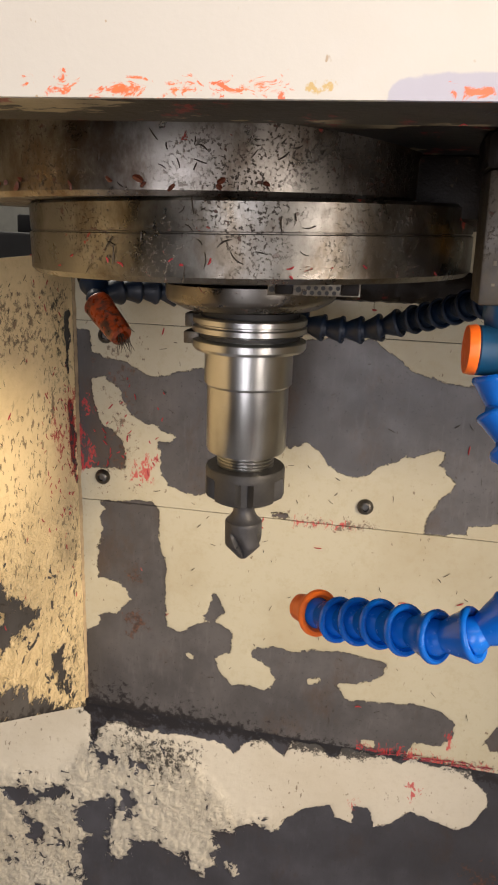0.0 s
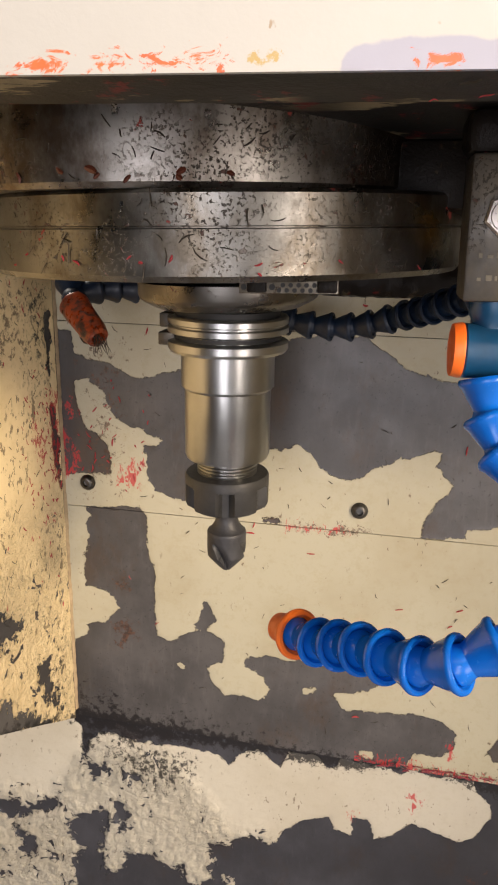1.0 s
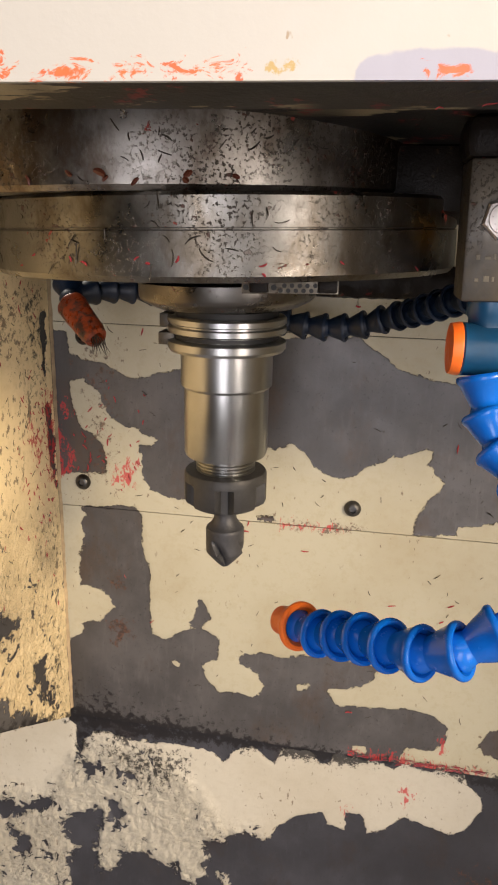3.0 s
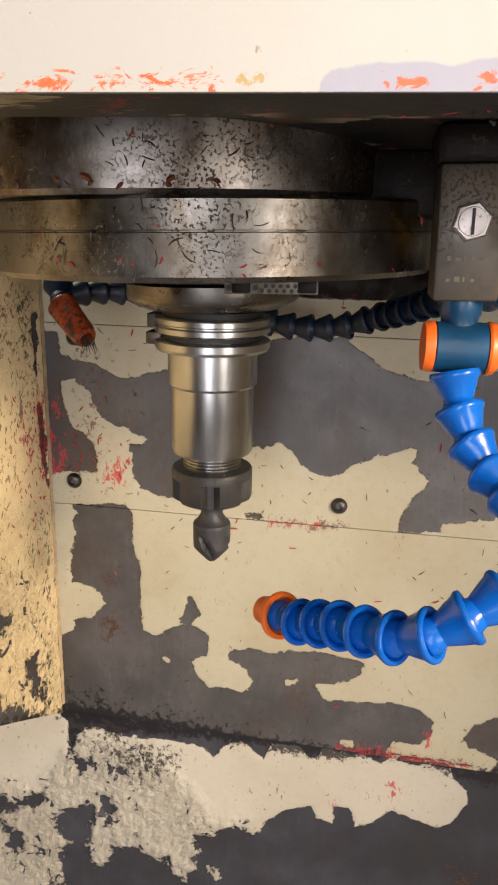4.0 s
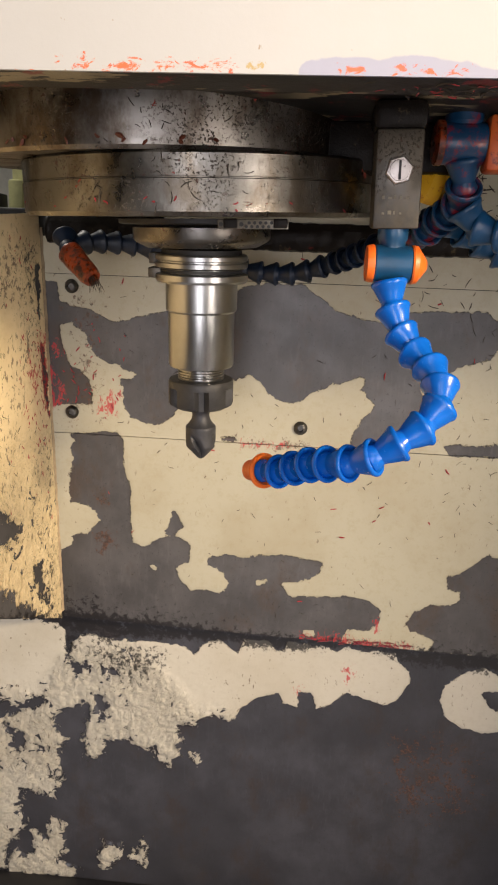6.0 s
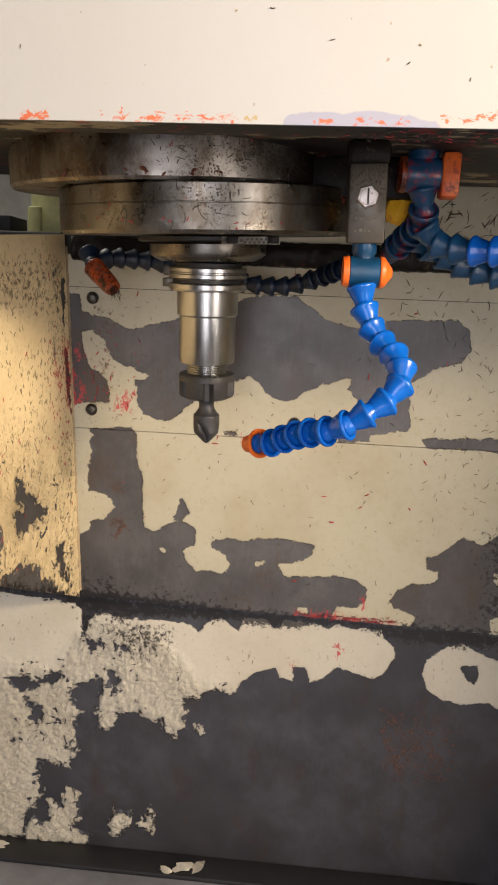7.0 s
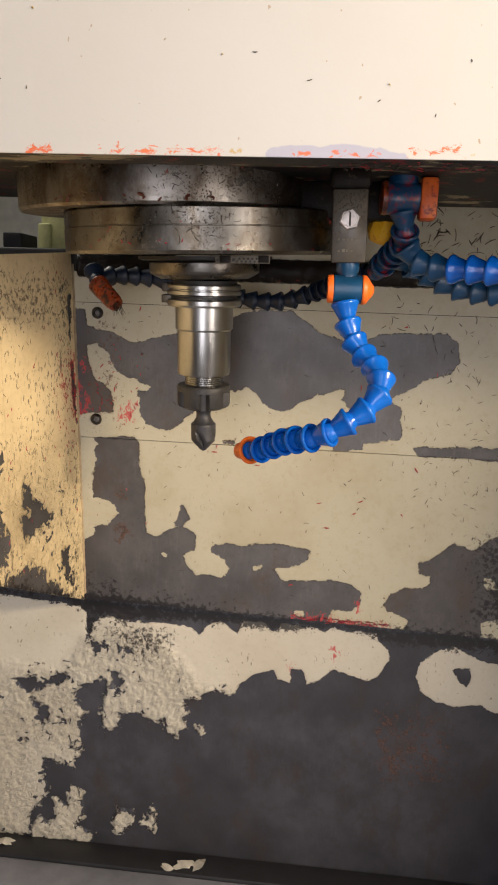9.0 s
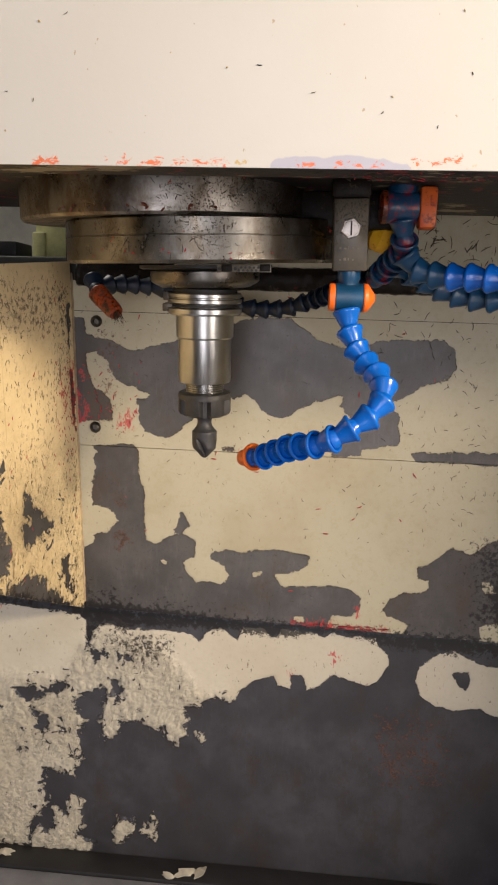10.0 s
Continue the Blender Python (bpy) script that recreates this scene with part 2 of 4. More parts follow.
def lathe(profile, segs=64, m=None, bm=None):
    """A turned solid from (radius, height) rows, round the z axis."""
    bm = bm or bmesh.new()
    rings = []
    for r, z in profile:
        if r < 1e-6:
            rings.append([bm.verts.new((0, 0, z))])
        else:
            rings.append([bm.verts.new((r * math.cos(2 * math.pi * i / segs), r * math.sin(2 * math.pi * i / segs), z)) for i in range(segs)])
    for a, b in zip(rings, rings[1:]):
        for i in range(segs):
            j = (i + 1) % segs
            if len(a) == 1 and len(b) == 1:
                continue
            if len(a) == 1:
                bm.faces.new((a[0], b[j], b[i]))
            elif len(b) == 1:
                bm.faces.new((a[i], a[j], b[0]))
            else:
                bm.faces.new((a[i], a[j], b[j], b[i]))
    bmesh.ops.recalc_face_normals(bm, faces=bm.faces)
    if m is not None:
        bm.transform(m)
    return bm


def block(x0, x1, y0, y1, z0, z1, bevel=0.0008, segs=2):
    bm = bmesh.new()
    bmesh.ops.create_cube(bm, size=1)
    bm.transform(Matrix.Translation(((x0 + x1) / 2, (y0 + y1) / 2, (z0 + z1) / 2)) @ Matrix.Diagonal((x1 - x0, y1 - y0, z1 - z0, 1)))
    if bevel:
        bmesh.ops.bevel(bm, geom=bm.edges[:], offset=bevel, segments=segs, affect="EDGES", profile=0.5)
    return bm


def toward(at, way):
    """A pose at a place whose z axis runs along way."""
    return Matrix.Translation(at) @ Vector(way).to_track_quat("Z", "Y").to_matrix().to_4x4()


class Field:
    """Layers over a wall, as distances in metres from the outlines of chips and smears (inside is positive)."""

    def __init__(self, worn):
        self.ops = []
        self.worn = worn

    def bare(self, *pts):
        self.ops.append(("bare", pts))

    def kept(self, *pts):
        self.ops.append(("kept", pts))

    def red(self, *pts):
        self.ops.append(("red", pts))

    def rust(self, *pts):
        self.ops.append(("rust", pts))

    def grime(self, *pts):
        self.ops.append(("grime", pts))

    def tint(self, *pts):
        self.ops.append(("tint", pts))

    def soot(self, *pts):
        """Sparse black specks."""
        self.ops.append(("soot", pts))

    def freckle(self, *pts):
        """Sparse brown specks."""
        self.ops.append(("freckle", pts))

    @staticmethod
    def inside(pts, u, v):
        best = np.full(u.shape, 1e9)
        odd = np.zeros(u.shape, bool)
        for (ax, ay), (bx, by) in zip(pts, pts[1:] + pts[:1]):
            dx, dy = bx - ax, by - ay
            s = np.clip(((u - ax) * dx + (v - ay) * dy) / max(dx * dx + dy * dy, 1e-12), 0, 1)
            best = np.minimum(best, np.hypot(u - ax - s * dx, v - ay - s * dy))
            if abs(dy) > 1e-12:
                odd ^= ((ay > v) != (by > v)) & (u < ax + (v - ay) * dx / dy)
        return np.where(odd, best, -best)

    def layers(self, u, v):
        out = {k: np.full(u.shape, -0.05) for k in ("red", "rust", "grime", "tint")}
        out["wear"] = np.full(u.shape, 0.05 if self.worn else -0.05)
        for op, pts in self.ops:
            d = self.inside(tuple(pts), u, v)
            if op == "bare":
                out["wear"] = np.maximum(out["wear"], d)
            elif op == "kept":
                out["wear"] = np.minimum(out["wear"], -d)
            elif op in ("soot", "freckle"):
                layer = "grime" if op == "soot" else "rust"
                out[layer] = np.maximum(out[layer], np.minimum(d * 0.6, 0) + np.clip(d, 0, 0.03) * 0.3 - 0.008)
            else:
                out[op] = np.maximum(out[op], d)
        return out


def relief(x, y, z):
    """Height of blistered, torn paint at a place, 0 to about 1."""
    p = Vector((x, y, z))
    return abs(noise.noise(p * 55)) * 1.0 + abs(noise.noise(p * 125 + Vector((3, 1, 7)))) * 0.7 + 0.35 * noise.noise(p * 330) + 0.4 * noise.noise(p * 28)


def sheet(name, corner, along, inward, width, lows, highs, thick, material, field=None, res=0.0025, crumble=None, parent=None, label="", coord=None, dent=0.0004, lump=0.0):
    """A painted steel sheet: a fine grid in front, its edges and its back. lows and highs: its lower and upper edge at both ends."""
    along, inward, corner = Vector(along).normalized(), Vector(inward).normalized(), Vector(corner)
    nu, nv = max(2, int(width / res)), max(2, int((max(highs) - min(lows)) / res))
    s, t = np.meshgrid(np.linspace(0, 1, nu + 1), np.linspace(0, 1, nv + 1))
    z = (lows[0] + (lows[1] - lows[0]) * s) * (1 - t) + (highs[0] + (highs[1] - highs[0]) * s) * t
    x, y = corner.x + along.x * s * width, corner.y + along.y * s * width
    u = coord(x, y) if coord else x
    lay = field.layers(u, z) if field else None
    rise = np.zeros(u.shape)
    for i in range(nv + 1):
        for j in range(nu + 1):
            rise[i, j] = dent * noise.noise((x[i, j] * 9, z[i, j] * 9, y[i, j] * 9))
    if lay is not None and lump:
        rough = crumble(u, z) * np.clip(0.5 - lay["wear"] / 0.004, 0, 1)
        for i, j in zip(*np.nonzero(rough > 0.02)):
            rise[i, j] += lump * rough[i, j] * relief(x[i, j], y[i, j], z[i, j])
    if lay is not None:
        rise += 0.0006 * np.clip(-lay["wear"] / 0.002, 0, 1)
    px, py = x - inward.x * rise, y - inward.y * rise
    front = np.stack((px, py, z), -1).reshape(-1, 3)
    rear = np.stack((x + inward.x * thick, y + inward.y * thick, z), -1)
    idx = np.arange(front.shape[0]).reshape(nv + 1, nu + 1)
    faces = np.stack((idx[:-1, :-1], idx[:-1, 1:], idx[1:, 1:], idx[1:, :-1]), -1).reshape(-1, 4).tolist()
    rim = list(idx[0, :]) + list(idx[1:, -1]) + list(idx[-1, -2::-1]) + list(idx[-2:0:-1, 0])
    base = front.shape[0]
    back = rear.reshape(-1, 3)[rim]
    count = len(rim)
    for k in range(count):
        m = (k + 1) % count
        faces.append([int(rim[m]), int(rim[k]), base + k, base + m])
    faces.append([base + k for k in range(count)])
    me = bpy.data.meshes.new(name)
    me.from_pydata(np.vstack((front, back)).tolist(), [], faces)
    if lay is not None:
        lay["crumble"] = crumble(u, z) if crumble else np.zeros(u.shape)
        for key, val in lay.items():
            a = me.attributes.new(key, "FLOAT", "POINT")
            a.data.foreach_set("value", np.concatenate((val.reshape(-1), val.reshape(-1)[rim])).astype(np.float32))
    me.materials.append(material)
    me.validate()
    bm = bmesh.new()
    bm.from_mesh(me)
    bmesh.ops.recalc_face_normals(bm, faces=bm.faces)
    bm.to_mesh(me)
    bm.free()
    for p in me.polygons:
        p.use_smooth = True
    me.set_sharp_from_angle(angle=radians(40))
    ob = new(name, me)
    if parent:
        ob.parent = parent
    if label:
        tagged(ob, label)
    return ob


# ---- the machine's enclosure ----
back_field = Field(False)
back_field.bare((-0.219, 1.397), (-0.206, 1.394), (-0.202, 1.377), (-0.192, 1.371), (-0.171, 1.37), (-0.152, 1.359), (-0.144, 1.357), (-0.13, 1.363), (-0.093, 1.372), (-0.078, 1.375), (-0.077, 1.283), (-0.091, 1.266), (-0.103, 1.259), (-0.115, 1.258), (-0.132, 1.265), (-0.141, 1.279), (-0.14, 1.294), (-0.144, 1.304), (-0.129, 1.3), (-0.127, 1.31), (-0.137, 1.312), (-0.147, 1.315), (-0.161, 1.32), (-0.168, 1.327), (-0.178, 1.344), (-0.191, 1.357), (-0.203, 1.354), (-0.203, 1.341), (-0.195, 1.318), (-0.174, 1.302), (-0.17, 1.291), (-0.172, 1.278), (-0.193, 1.275), (-0.212, 1.272), (-0.226, 1.28))
back_field.bare((-0.088, 1.373), (-0.052, 1.385), (-0.02, 1.398), (0.005, 1.4), (0.036, 1.4), (0.054, 1.387), (0.067, 1.377), (0.09, 1.372), (0.115, 1.367), (0.124, 1.324), (0.119, 1.305), (0.094, 1.304), (0.099, 1.317), (0.067, 1.308), (0.043, 1.294), (0.029, 1.288), (0.016, 1.29), (0.004, 1.296), (-0.004, 1.305), (-0.014, 1.314), (-0.024, 1.31), (-0.041, 1.307), (-0.073, 1.285), (-0.087, 1.273))
back_field.bare((0.109, 1.368), (0.132, 1.378), (0.152, 1.381), (0.207, 1.382), (0.218, 1.375), (0.223, 1.352), (0.216, 1.339), (0.182, 1.33), (0.171, 1.32), (0.16, 1.312), (0.151, 1.306), (0.16, 1.3), (0.164, 1.267), (0.16, 1.261), (0.123, 1.256), (0.121, 1.247), (0.088, 1.245), (0.09, 1.259), (0.097, 1.274), (0.108, 1.289), (0.094, 1.304), (0.118, 1.324))
back_field.bare((-0.199, 1.245), (-0.147, 1.248), (-0.14, 1.24), (-0.138, 1.205), (-0.133, 1.197), (-0.132, 1.139), (-0.128, 1.125), (-0.143, 1.092), (-0.207, 1.088), (-0.207, 1.106), (-0.198, 1.121), (-0.196, 1.135), (-0.178, 1.138), (-0.171, 1.147), (-0.161, 1.152), (-0.175, 1.168), (-0.196, 1.171), (-0.199, 1.181), (-0.196, 1.202), (-0.189, 1.22), (-0.195, 1.229), (-0.19, 1.237))
back_field.bare((-0.215, 1.105), (-0.196, 1.128), (-0.128, 1.13), (-0.116, 1.128), (-0.096, 1.138), (-0.082, 1.14), (-0.071, 1.131), (-0.072, 1.121), (-0.07, 1.114), (-0.084, 1.106), (-0.08, 1.094), (-0.068, 1.082), (-0.035, 1.083), (-0.03, 1.092), (-0.034, 1.104), (-0.05, 1.112), (-0.052, 1.119), (-0.033, 1.125), (-0.012, 1.121), (0.001, 1.126), (0.035, 1.128), (0.068, 1.121), (0.066, 1.11), (0.043, 1.098), (0.028, 1.095), (0.037, 1.082), (0.098, 1.087), (0.121, 1.084), (0.131, 1.074), (0.13, 1.058), (0.121, 1.05), (0.096, 1.05), (0.094, 1.028), (-0.222, 1.02))
back_field.bare((0.296, 1.161), (0.27, 1.147), (0.256, 1.134), (0.233, 1.142), (0.224, 1.134), (0.212, 1.123), (0.194, 1.117), (0.198, 1.103), (0.209, 1.1), (0.212, 1.09), (0.201, 1.084), (0.181, 1.084), (0.165, 1.075), (0.16, 1.061), (0.163, 1.053), (0.18, 1.048), (0.189, 1.043), (0.183, 1.031), (0.347, 1.025), (0.331, 1.183))
back_field.bare((0.178, 1.252), (0.186, 1.254), (0.218, 1.256), (0.243, 1.257), (0.281, 1.256), (0.282, 1.242), (0.225, 1.243), (0.187, 1.243))
back_field.bare((-0.09, 1.17), (-0.084, 1.168), (-0.081, 1.158), (-0.076, 1.153), (-0.085, 1.147), (-0.088, 1.139), (-0.095, 1.145), (-0.09, 1.156))
back_field.bare((-0.041, 1.25), (-0.028, 1.25), (-0.026, 1.246), (-0.04, 1.246))
back_field.kept((-0.112, 1.107), (-0.104, 1.109), (-0.101, 1.104), (-0.108, 1.1))
back_field.kept((0.001, 1.097), (0.013, 1.1), (0.011, 1.094), (0.002, 1.092))
back_field.kept((0.051, 1.044), (0.063, 1.046), (0.065, 1.04), (0.052, 1.039))
back_field.kept((0.27, 1.104), (0.28, 1.102), (0.286, 1.091), (0.275, 1.089))
back_field.kept((0.272, 1.046), (0.286, 1.053), (0.305, 1.057), (0.308, 1.022), (0.275, 1.03))
back_field.red((-0.224, 1.31), (-0.212, 1.311), (-0.198, 1.291), (-0.202, 1.274), (-0.216, 1.27), (-0.222, 1.287))
back_field.red((-0.213, 1.334), (-0.205, 1.338), (-0.199, 1.326), (-0.209, 1.323))
back_field.red((-0.168, 1.282), (-0.144, 1.29), (-0.147, 1.267), (-0.164, 1.267))
back_field.red((0.049, 1.042), (0.1, 1.041), (0.134, 1.039), (0.168, 1.036), (0.168, 1.03), (0.107, 1.032), (0.049, 1.033))
back_field.red((0.125, 1.06), (0.131, 1.061), (0.131, 1.048), (0.127, 1.05))
back_field.rust((-0.17, 1.137), (-0.161, 1.142), (-0.149, 1.138), (-0.149, 1.126), (-0.161, 1.119), (-0.169, 1.125))
back_field.rust((-0.168, 1.179), (-0.161, 1.183), (-0.156, 1.175), (-0.164, 1.172))
back_field.grime((-0.23, 1.052), (0.0, 1.038), (0.2, 1.034), (0.5, 1.028), (0.5, 1.015), (-0.23, 1.03))
back_field.soot((-0.23, 1.085), (-0.16, 1.075), (0.0, 1.055), (0.2, 1.045), (0.5, 1.04), (0.5, 1.015), (-0.23, 1.03))
back_field.grime((0.275, 1.09), (0.31, 1.12), (0.5, 1.13), (0.5, 1.03), (0.3, 1.03))
back_field.soot((0.24, 1.16), (0.5, 1.22), (0.5, 1.03), (0.25, 1.03))
back_field.soot((0.27, 1.27), (0.5, 1.29), (0.5, 1.19), (0.29, 1.2))
back_field.freckle((-0.207, 1.40), (-0.15, 1.40), (-0.15, 1.25), (-0.207, 1.25))
back_field.rust((-0.03, 1.2462), (0.045, 1.2460), (0.045, 1.2425), (-0.03, 1.2427))
back_field.red((-0.02, 1.2455), (0.03, 1.245), (0.03, 1.2425), (-0.02, 1.243))
left_field = Field(False)
left_field.bare((0.495, 1.218), (0.508, 1.206), (0.523, 1.19), (0.554, 1.172), (0.551, 1.163), (0.522, 1.162), (0.503, 1.154), (0.49, 1.161), (0.489, 1.184), (0.509, 1.183), (0.507, 1.19), (0.491, 1.193))
left_field.bare((0.424, 1.23), (0.446, 1.211), (0.454, 1.2), (0.451, 1.184), (0.462, 1.172), (0.459, 1.146), (0.446, 1.139), (0.411, 1.152))
left_field.bare((0.427, 1.277), (0.449, 1.265), (0.449, 1.257), (0.444, 1.252), (0.426, 1.251))
left_field.bare((0.46, 1.133), (0.502, 1.126), (0.526, 1.112), (0.536, 1.1), (0.564, 1.08), (0.585, 1.053), (0.458, 1.117))
left_field.bare((0.568, 1.121), (0.585, 1.12), (0.593, 1.085), (0.601, 1.059), (0.581, 1.081), (0.568, 1.106))
left_field.bare((0.608, 1.41), (0.613, 1.41), (0.614, 1.39), (0.61, 1.35), (0.608, 1.37), (0.606, 1.39))
left_field.bare((0.607, 1.333), (0.612, 1.338), (0.617, 1.307), (0.617, 1.262), (0.611, 1.285))
left_field.red((0.578, 1.325), (0.59, 1.323), (0.6, 1.306), (0.594, 1.289), (0.585, 1.297))
left_field.red((0.606, 1.347), (0.618, 1.345), (0.618, 1.262), (0.606, 1.27))
left_field.soot((0.56, 1.445), (0.619, 1.44), (0.619, 1.33), (0.585, 1.33))
left_field.soot((0.585, 1.13), (0.619, 1.16), (0.619, 1.04), (0.57, 1.07))
left_field.grime((0.42, 1.142), (0.619, 1.047), (0.619, 1.035), (0.42, 1.13))
left_field.freckle((0.40, 1.45), (0.60, 1.44), (0.60, 1.36), (0.40, 1.36))
low_field = Field(True)
low_field.kept((-0.419, 1.034), (-0.223, 1.018), (-0.214, 1.009), (-0.216, 0.986), (-0.209, 0.971), (-0.179, 0.95), (-0.168, 0.923), (-0.19, 0.921), (-0.217, 0.911), (-0.232, 0.898), (-0.228, 0.882), (-0.217, 0.868), (-0.225, 0.858), (-0.225, 0.808), (-0.237, 0.792), (-0.264, 0.796), (-0.276, 0.797), (-0.279, 0.765), (-0.269, 0.754), (-0.281, 0.727), (-0.294, 0.717), (-0.298, 0.69), (-0.29, 0.678), (-0.436, 0.676))
low_field.kept((-0.205, 0.995), (-0.194, 1.007), (-0.157, 1.004), (-0.134, 1.004), (-0.087, 1.003), (-0.085, 0.892), (-0.081, 0.882), (-0.081, 0.862), (-0.096, 0.849), (-0.105, 0.852), (-0.11, 0.872), (-0.126, 0.866), (-0.141, 0.877), (-0.156, 0.872), (-0.171, 0.875), (-0.173, 0.854), (-0.187, 0.846), (-0.194, 0.86), (-0.19, 0.893), (-0.186, 0.917), (-0.201, 0.94), (-0.216, 0.963))
low_field.kept((-0.094, 1.003), (-0.076, 1.001), (-0.067, 0.992), (-0.06, 1.005), (-0.04, 1.013), (-0.029, 1.004), (-0.018, 0.997), (-0.01, 1.016), (0.017, 1.014), (0.025, 1.004), (0.035, 1.006), (0.038, 1.017), (0.081, 1.015), (0.09, 1.008), (0.102, 1.015), (0.123, 1.012), (0.155, 1.013), (0.16, 1.002), (0.172, 0.992), (0.173, 0.977), (0.161, 0.957), (0.148, 0.947), (0.126, 0.954), (0.106, 0.96), (0.088, 0.943), (0.074, 0.938), (0.066, 0.957), (0.052, 0.956), (0.052, 0.935), (0.034, 0.941), (0.031, 0.954), (0.019, 0.95), (-0.002, 0.94), (-0.012, 0.928), (-0.023, 0.909), (-0.034, 0.918), (-0.052, 0.916), (-0.067, 0.903), (-0.093, 0.9))
low_field.kept((0.209, 0.957), (0.21, 0.98), (0.225, 0.992), (0.248, 1.004), (0.266, 0.995), (0.284, 0.989), (0.306, 0.983), (0.359, 0.984), (0.365, 0.92), (0.303, 0.919), (0.289, 0.929), (0.255, 0.924), (0.233, 0.928), (0.215, 0.938))
low_field.kept((-0.261, 0.737), (-0.242, 0.727), (-0.238, 0.755), (-0.222, 0.756), (-0.22, 0.716), (-0.23, 0.697), (-0.207, 0.691), (-0.209, 0.676), (-0.295, 0.673), (-0.294, 0.691), (-0.282, 0.708), (-0.27, 0.698), (-0.258, 0.707))
low_field.kept((-0.179, 0.715), (-0.17, 0.731), (-0.152, 0.731), (-0.15, 0.714), (-0.16, 0.7), (-0.175, 0.69))
low_field.kept((-0.144, 0.711), (-0.131, 0.719), (-0.125, 0.738), (-0.122, 0.737), (-0.121, 0.713), (-0.122, 0.7), (-0.13, 0.708))
low_field.kept((-0.07, 0.861), (-0.063, 0.868), (-0.057, 0.854), (-0.061, 0.851))
low_field.bare((-0.312, 0.906), (-0.299, 0.915), (-0.285, 0.916), (-0.274, 0.906), (-0.258, 0.918), (-0.243, 0.925), (-0.238, 0.917), (-0.255, 0.902), (-0.266, 0.906), (-0.276, 0.892), (-0.287, 0.895), (-0.286, 0.881), (-0.265, 0.872), (-0.262, 0.866), (-0.275, 0.845), (-0.285, 0.853), (-0.285, 0.869), (-0.295, 0.888))
low_field.bare((-0.253, 0.859), (-0.239, 0.858), (-0.243, 0.849))
low_field.bare((-0.312, 0.82), (-0.299, 0.825), (-0.301, 0.816))
low_field.bare((-0.18, 0.934), (-0.17, 0.931), (-0.166, 0.91), (-0.174, 0.904), (-0.182, 0.916))
low_field.bare((-0.167, 0.966), (-0.153, 0.967), (-0.153, 0.958), (-0.162, 0.956))
low_field.bare((-0.212, 0.969), (-0.19, 0.974), (-0.186, 0.961), (-0.203, 0.954))
low_field.bare((0.252, 0.972), (0.271, 0.977), (0.275, 0.966), (0.27, 0.95), (0.26, 0.959))
low_field.red((0.1, 0.99), (0.107, 0.993), (0.11, 0.978), (0.104, 0.972))
low_field.red((0.046, 0.959), (0.056, 0.962), (0.055, 0.955), (0.049, 0.954))
low_field.freckle((0.145, 0.925), (0.2, 0.93), (0.275, 0.905), (0.28, 0.82), (0.23, 0.79), (0.16, 0.79), (0.145, 0.86))
low_field.freckle((0.165, 0.899), (0.185, 0.913), (0.228, 0.901), (0.258, 0.884), (0.261, 0.837), (0.228, 0.81), (0.178, 0.809), (0.164, 0.852))
low_field.grime((-0.211, 1.019), (-0.199, 1.017), (-0.203, 0.989), (-0.21, 0.985))
low_field.grime((-0.179, 1.012), (-0.152, 1.011), (-0.159, 0.996), (-0.174, 0.998))
low_field.grime((-0.155, 0.983), (-0.143, 0.987), (-0.145, 0.97), (-0.152, 0.967))
low_field.grime((-0.442, 1.04), (-0.223, 1.03), (0.003, 1.026), (0.178, 1.021), (0.355, 1.017), (0.357, 1.002), (0.262, 0.999), (0.173, 1), (0.148, 1.011), (0.109, 1.017), (0.025, 1.005), (-0.018, 1.01), (-0.083, 1.01), (-0.149, 1.006), (-0.186, 1.008), (-0.216, 1.012), (-0.253, 1.028), (-0.443, 1.026))
low_field.soot((-0.215, 1.02), (-0.08, 1.012), (-0.085, 0.975), (-0.105, 0.935), (-0.15, 0.94), (-0.2, 0.97))
low_field.soot((-0.18, 1.01), (-0.11, 1.01), (-0.115, 0.965), (-0.15, 0.96))
head_field = Field(False)
head_field.tint((0.031, 1.486), (0.031, 1.491), (0.035, 1.4935), (0.046, 1.4945), (0.056, 1.495), (0.062, 1.494), (0.072, 1.4955), (0.085, 1.4955), (0.096, 1.494), (0.103, 1.492), (0.110, 1.4915), (0.113, 1.489), (0.113, 1.486))
head_field.red((0.066, 1.4905), (0.072, 1.492), (0.082, 1.4915), (0.092, 1.491), (0.097, 1.4905), (0.082, 1.4898))
head_field.rust((0.142, 1.489), (0.144, 1.491), (0.149, 1.491), (0.149, 1.489))
head_field.red((-0.067, 1.49), (-0.067, 1.491), (-0.066, 1.492), (-0.065, 1.493), (-0.064, 1.491), (-0.065, 1.49))
head_field.red((-0.06, 1.489), (-0.059, 1.491), (-0.056, 1.493), (-0.053, 1.493), (-0.052, 1.491), (-0.053, 1.489))
head_field.red((-0.046, 1.489), (-0.046, 1.49), (-0.04, 1.491), (-0.035, 1.492), (-0.034, 1.49), (-0.034, 1.489))
head_field.red((-0.031, 1.489), (-0.031, 1.49), (-0.025, 1.491), (-0.02, 1.492), (-0.019, 1.491), (-0.02, 1.489))
head_field.red((-0.014, 1.489), (-0.014, 1.491), (-0.011, 1.492), (-0.009, 1.493), (-0.008, 1.491), (-0.008, 1.489))
head_field.red((-0.008, 1.489), (-0.007, 1.49), (-0.001, 1.492), (0.005, 1.492), (0.006, 1.491), (0.005, 1.489))
head_field.red((0.047, 1.489), (0.047, 1.49), (0.051, 1.491), (0.055, 1.491), (0.056, 1.49), (0.056, 1.489))
